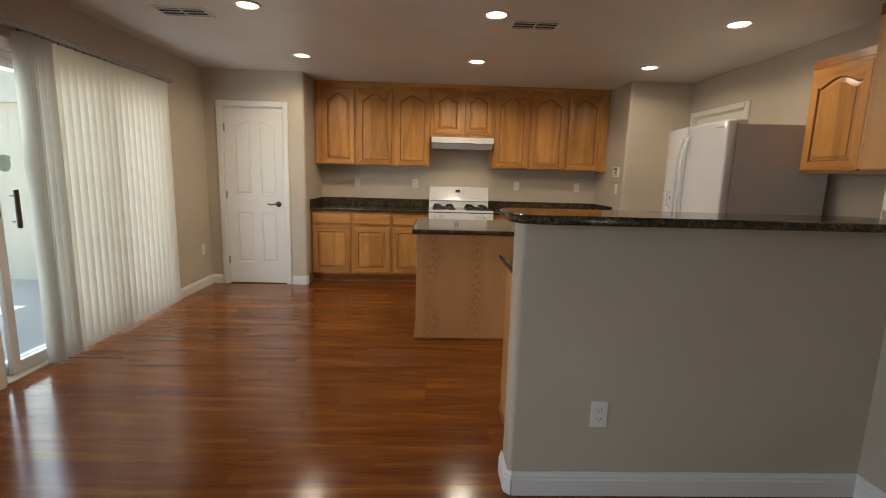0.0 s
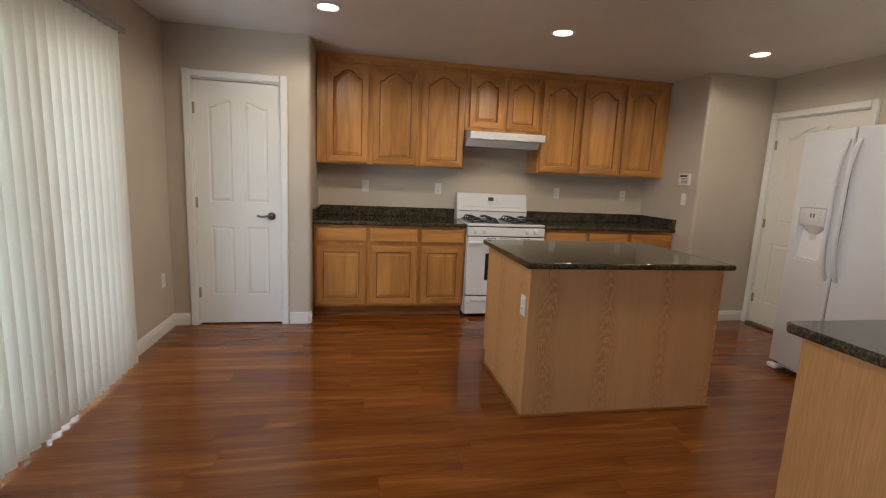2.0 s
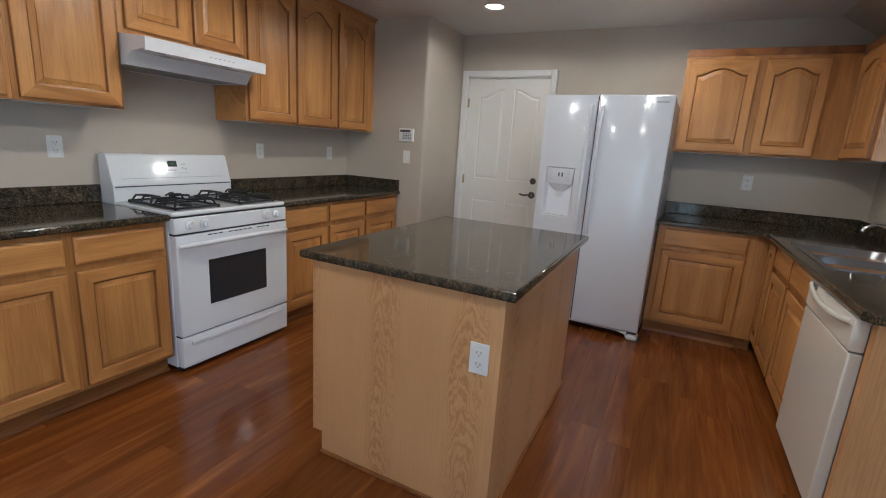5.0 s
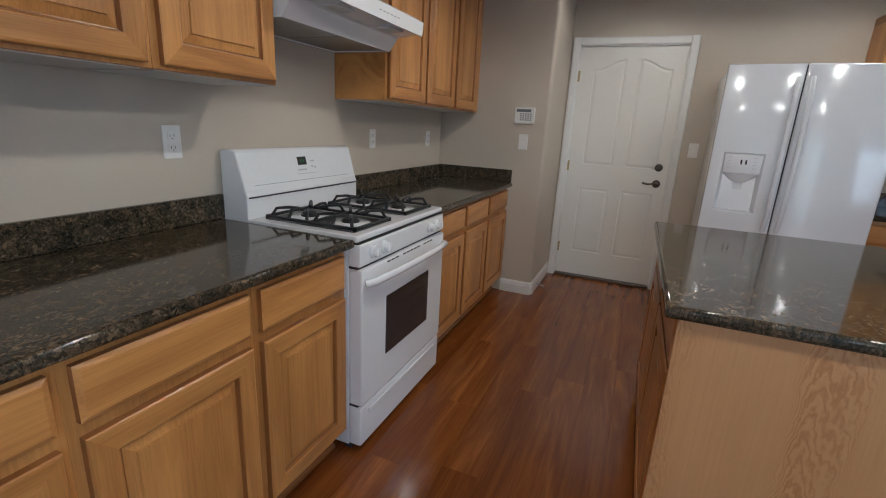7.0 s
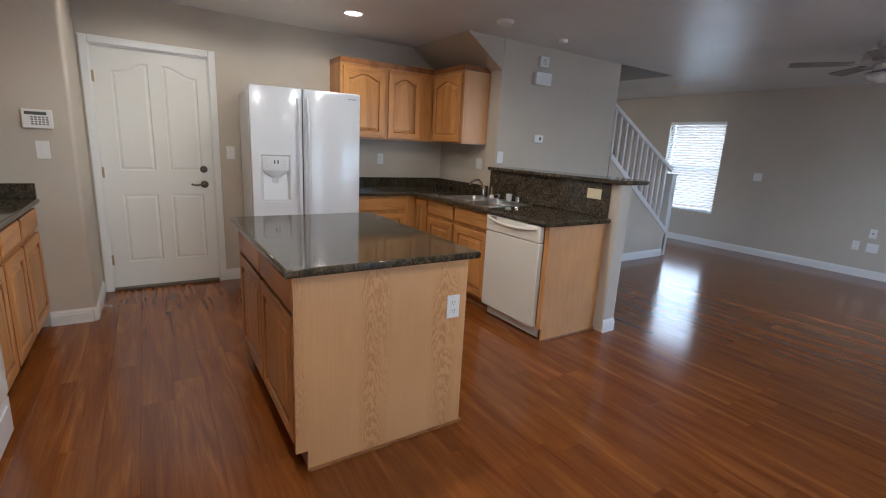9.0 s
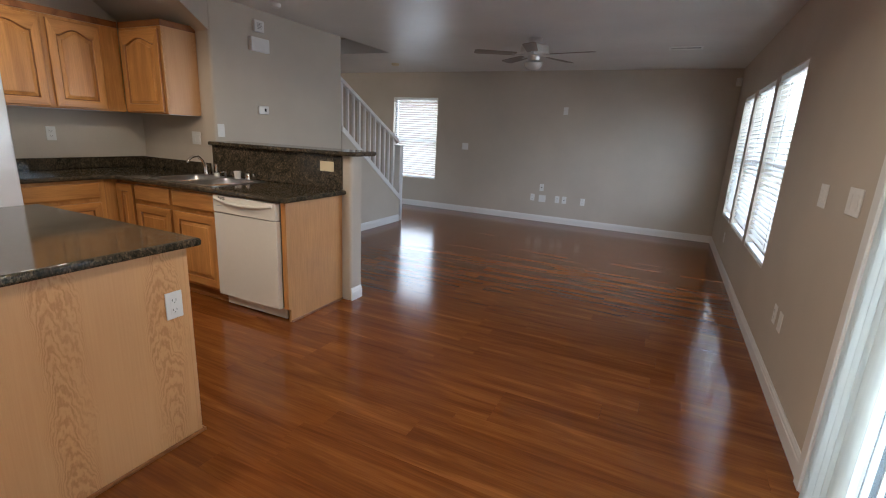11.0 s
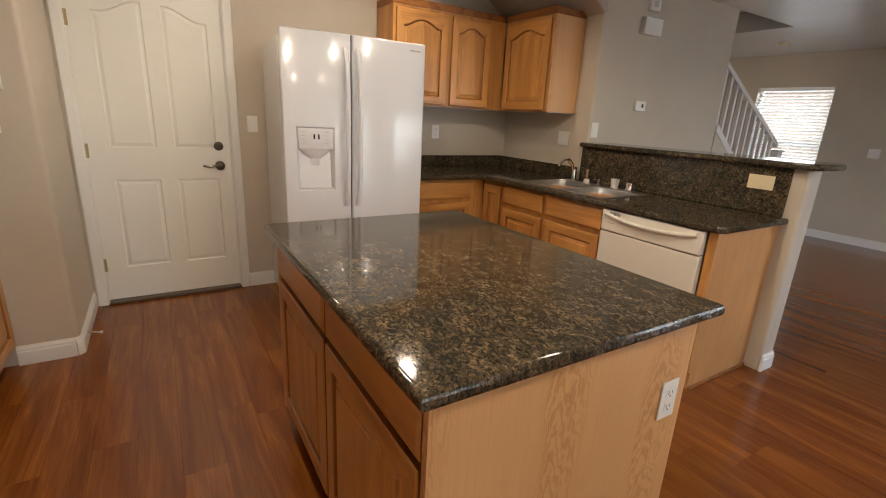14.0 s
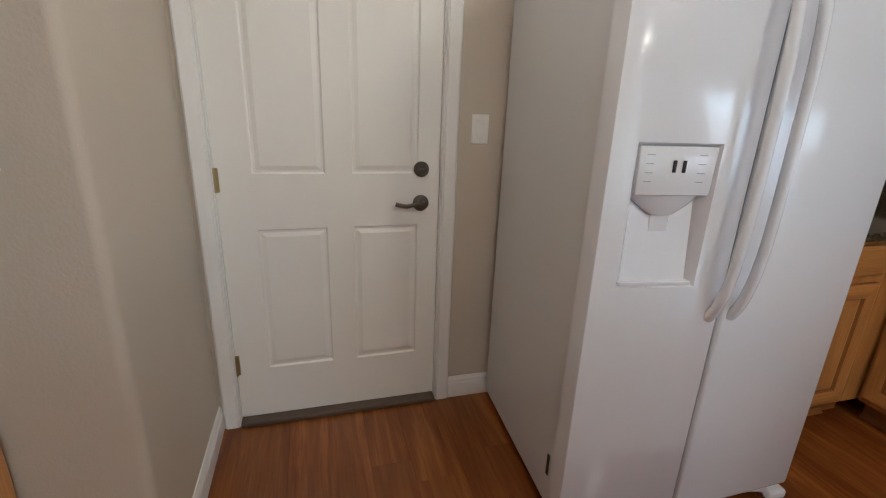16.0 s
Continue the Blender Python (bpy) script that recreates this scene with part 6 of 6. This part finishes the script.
def slat_blind(axis, p, out, u0, u1, z0, z1, tilt, label):
    w, h = u1 - u0 - 0.02, z1 - z0
    at = (p + out * 0.035, u0 + 0.01, z1) if axis == "x" else (u0 + 0.01, p + out * 0.035, z1)
    t = thing("window_blind", at, label, "blinds", "slatted window blinds")

    def bx(bm, a, b, c, d, e, f, bev=0.002):
        return box(bm, a, b, c, d, e, f, bev, 1) if axis == "x" else box(bm, c, d, a, b, e, f, bev, 1)

    part("headrail", bx(bmesh.new(), -0.028, 0.028, 0, w, -0.05, -0.002), SLAT, t)
    part("bottom_rail", bx(bmesh.new(), -0.026, 0.026, 0, w, -h + 0.012, -h + 0.03), SLAT, t)
    bm = bmesh.new()
    n = 4
    top = [bm.verts.new((0.025 * (2 * k / n - 1), 0, 0.0035 * (1 - (2 * k / n - 1) ** 2) + 0.0012)) for k in range(n + 1)]
    bot = [bm.verts.new((v.co.x, 0, v.co.z - 0.0024)) for v in top]
    lp = top + bot[::-1]
    lp2 = [bm.verts.new((v.co.x, w, v.co.z)) for v in lp]
    bm.faces.new(lp)
    bm.faces.new(lp2[::-1])
    for j in range(len(lp)):
        i = (j + 1) % len(lp)
        bm.faces.new((lp[j], lp2[j], lp2[i], lp[i]))
    if axis == "y":
        bmesh.ops.rotate(bm, verts=bm.verts, matrix=Matrix.Rotation(radians(-90), 3, "Z"))
    s0 = part("slat", bm, SLAT, t, "", True)
    m = int((h - 0.10) / 0.042)
    for k in range(m):
        s = s0 if k == 0 else s0.copy()
        if k:
            scene.collection.objects.link(s)
        z = -0.075 - k * 0.042
        s.matrix_local = pose(0, 0, z, 0, tilt, 0) if axis == "x" else pose(0, 0, z, tilt, 0, 0)
    bm = bmesh.new()
    for u in (0.12, w - 0.12) if w < 1 else (0.12, w / 2, w - 0.12):
        for q in (-0.0265, 0.0265):
            bx(bm, q - 0.0008, q + 0.0008, u - 0.0015, u + 0.0015, -h + 0.03, -0.05, 0)
    part("ladder_cord", bm, SLAT, t)
    bm = bmesh.new()
    bx(bm, -0.034 if out < 0 and axis == "x" else 0.03, -0.030 if out < 0 and axis == "x" else 0.034, 0.05, 0.054, -0.75, -0.03, 0)
    part("cord", bm, SLAT, t)
    return t


for k, (a, b, c, d) in enumerate(win_w):
    window("window", "x", XW, -1, a, b, c, d, "white vinyl single-hung window facing the yard")
    slat_blind("x", XW, -1, a, b, c, d, (24, 20, 16)[k], "white slatted blind, lowered with slats half open")
window("window", "y", YS, -1, *win_s, "white vinyl single-hung window beside the stairs")
slat_blind("y", YS, -1, *win_s, -30, "white slatted blind in front of a bright window, slats half open")

# ---- outside ----
structure("patio", box(bmesh.new(), -5.4, XW - 0.162, 1.0, 5.9, -0.14, -0.04), CONCRETE, "pale concrete patio slab", "patio")
structure("ground", box(bmesh.new(), -60, 60, -60, 60, -0.5, -0.16), GROUND, "bare tan ground round the house", "ground")
structure("house_wing", box(bmesh.new(), -4.97, XW - 0.165, 5.9, 6.15, -0.14, 2.62), STUCCO, "cream stucco wing wall beside the patio", "wall")
structure("house_wing_band", box(bmesh.new(), -5.02, XW - 0.165, 5.84, 5.897, 2.02, 2.20), STUCCO, "cream stucco band on the wing wall", "wall")
structure("garden_wall", box(bmesh.new(), -9.2, -9.0, -12, 14, -0.16, 1.75), STUCCO, "tan block garden wall", "wall")
structure("neighbour_house", box(bmesh.new(), -3.0, 9.0, -9.5, -6.0, -0.16, 5.2), paint("neighbour_stucco", (0.20, 0.15, 0.13), 0.9, 0.5, 50, 0.2), "tan stucco house next door", "house")
structure("roof_slab", box(bmesh.new(), XW - 0.5, XL + 0.5, YS - 0.5, YN + 0.4, 2.66, 2.78), STUCCO, "plain roof over the rooms", "roof")

# ---- floor planks, last ----
PW, PL = 0.152, 1.22


def plank_mesh(x0, x1, y0, y1, worn=1.0):
    bm = bmesh.new()
    g, e = 0.0002, 0.00025 * worn
    lv = [(0.0, -0.0115), (0.0, 0.0)] if not worn else [(g, -0.0115), (g, -0.0005), (g + e, 0.0)]
    rings = [[bm.verts.new(p) for p in ((x0 + d, y0 + d, z), (x1 - d, y0 + d, z), (x1 - d, y1 - d, z), (x0 + d, y1 - d, z))] for d, z in lv]
    for p, q in zip(rings, rings[1:]):
        for j in range(4):
            bm.faces.new((p[j], p[(j + 1) % 4], q[(j + 1) % 4], q[j]))
    bm.faces.new(rings[-1])
    return bm


floor = new("floor")
tagged(floor, "glossy reddish-brown laminate floor laid in planks", "floor", "", "structure")
rnd = random.Random(11)
rest = bmesh.new()
cells = []
row = 0
y = YS
while y < YN - 0.01:
    y2 = min(y + PW, YN)
    x = XW - rnd.uniform(0.1, 1.1)
    while x < XL:
        a, b = max(x, XW), min(x + PL, XL)
        if b - a > 0.02 and not (a > XE and y > YK):
            if y2 > YK and b > XE - 0.2:
                b = XE + 0.10
            cells.append((a, b, y, y2))
        x += PL
    y = y2
near = sorted(cells, key=lambda c: math.hypot(0.9 * ((c[0] + c[1]) / 2), (c[2] + c[3]) / 2 - 4.0))
shared = {}
for a, b, c, d in near[:300]:
    key = (round(b - a, 3), round(d - c, 3))
    if key not in shared:
        me = bpy.data.meshes.new("plank")
        bm = plank_mesh(0, b - a, 0, d - c)
        bm.to_mesh(me)
        bm.free()
        me.materials.append(LAM)
        shared[key] = me
    p = new("plank", shared[key])
    p.parent = floor
    p.location = (a, c, 0)
for a, b, c, d in near[300:]:
    merge(rest, plank_mesh(a, b, c, d, 0.0))
ob = link("planks_far", rest, LAM)
tagged(ob, "reddish-brown laminate planks of the far living room", "floor", "", "stuff")
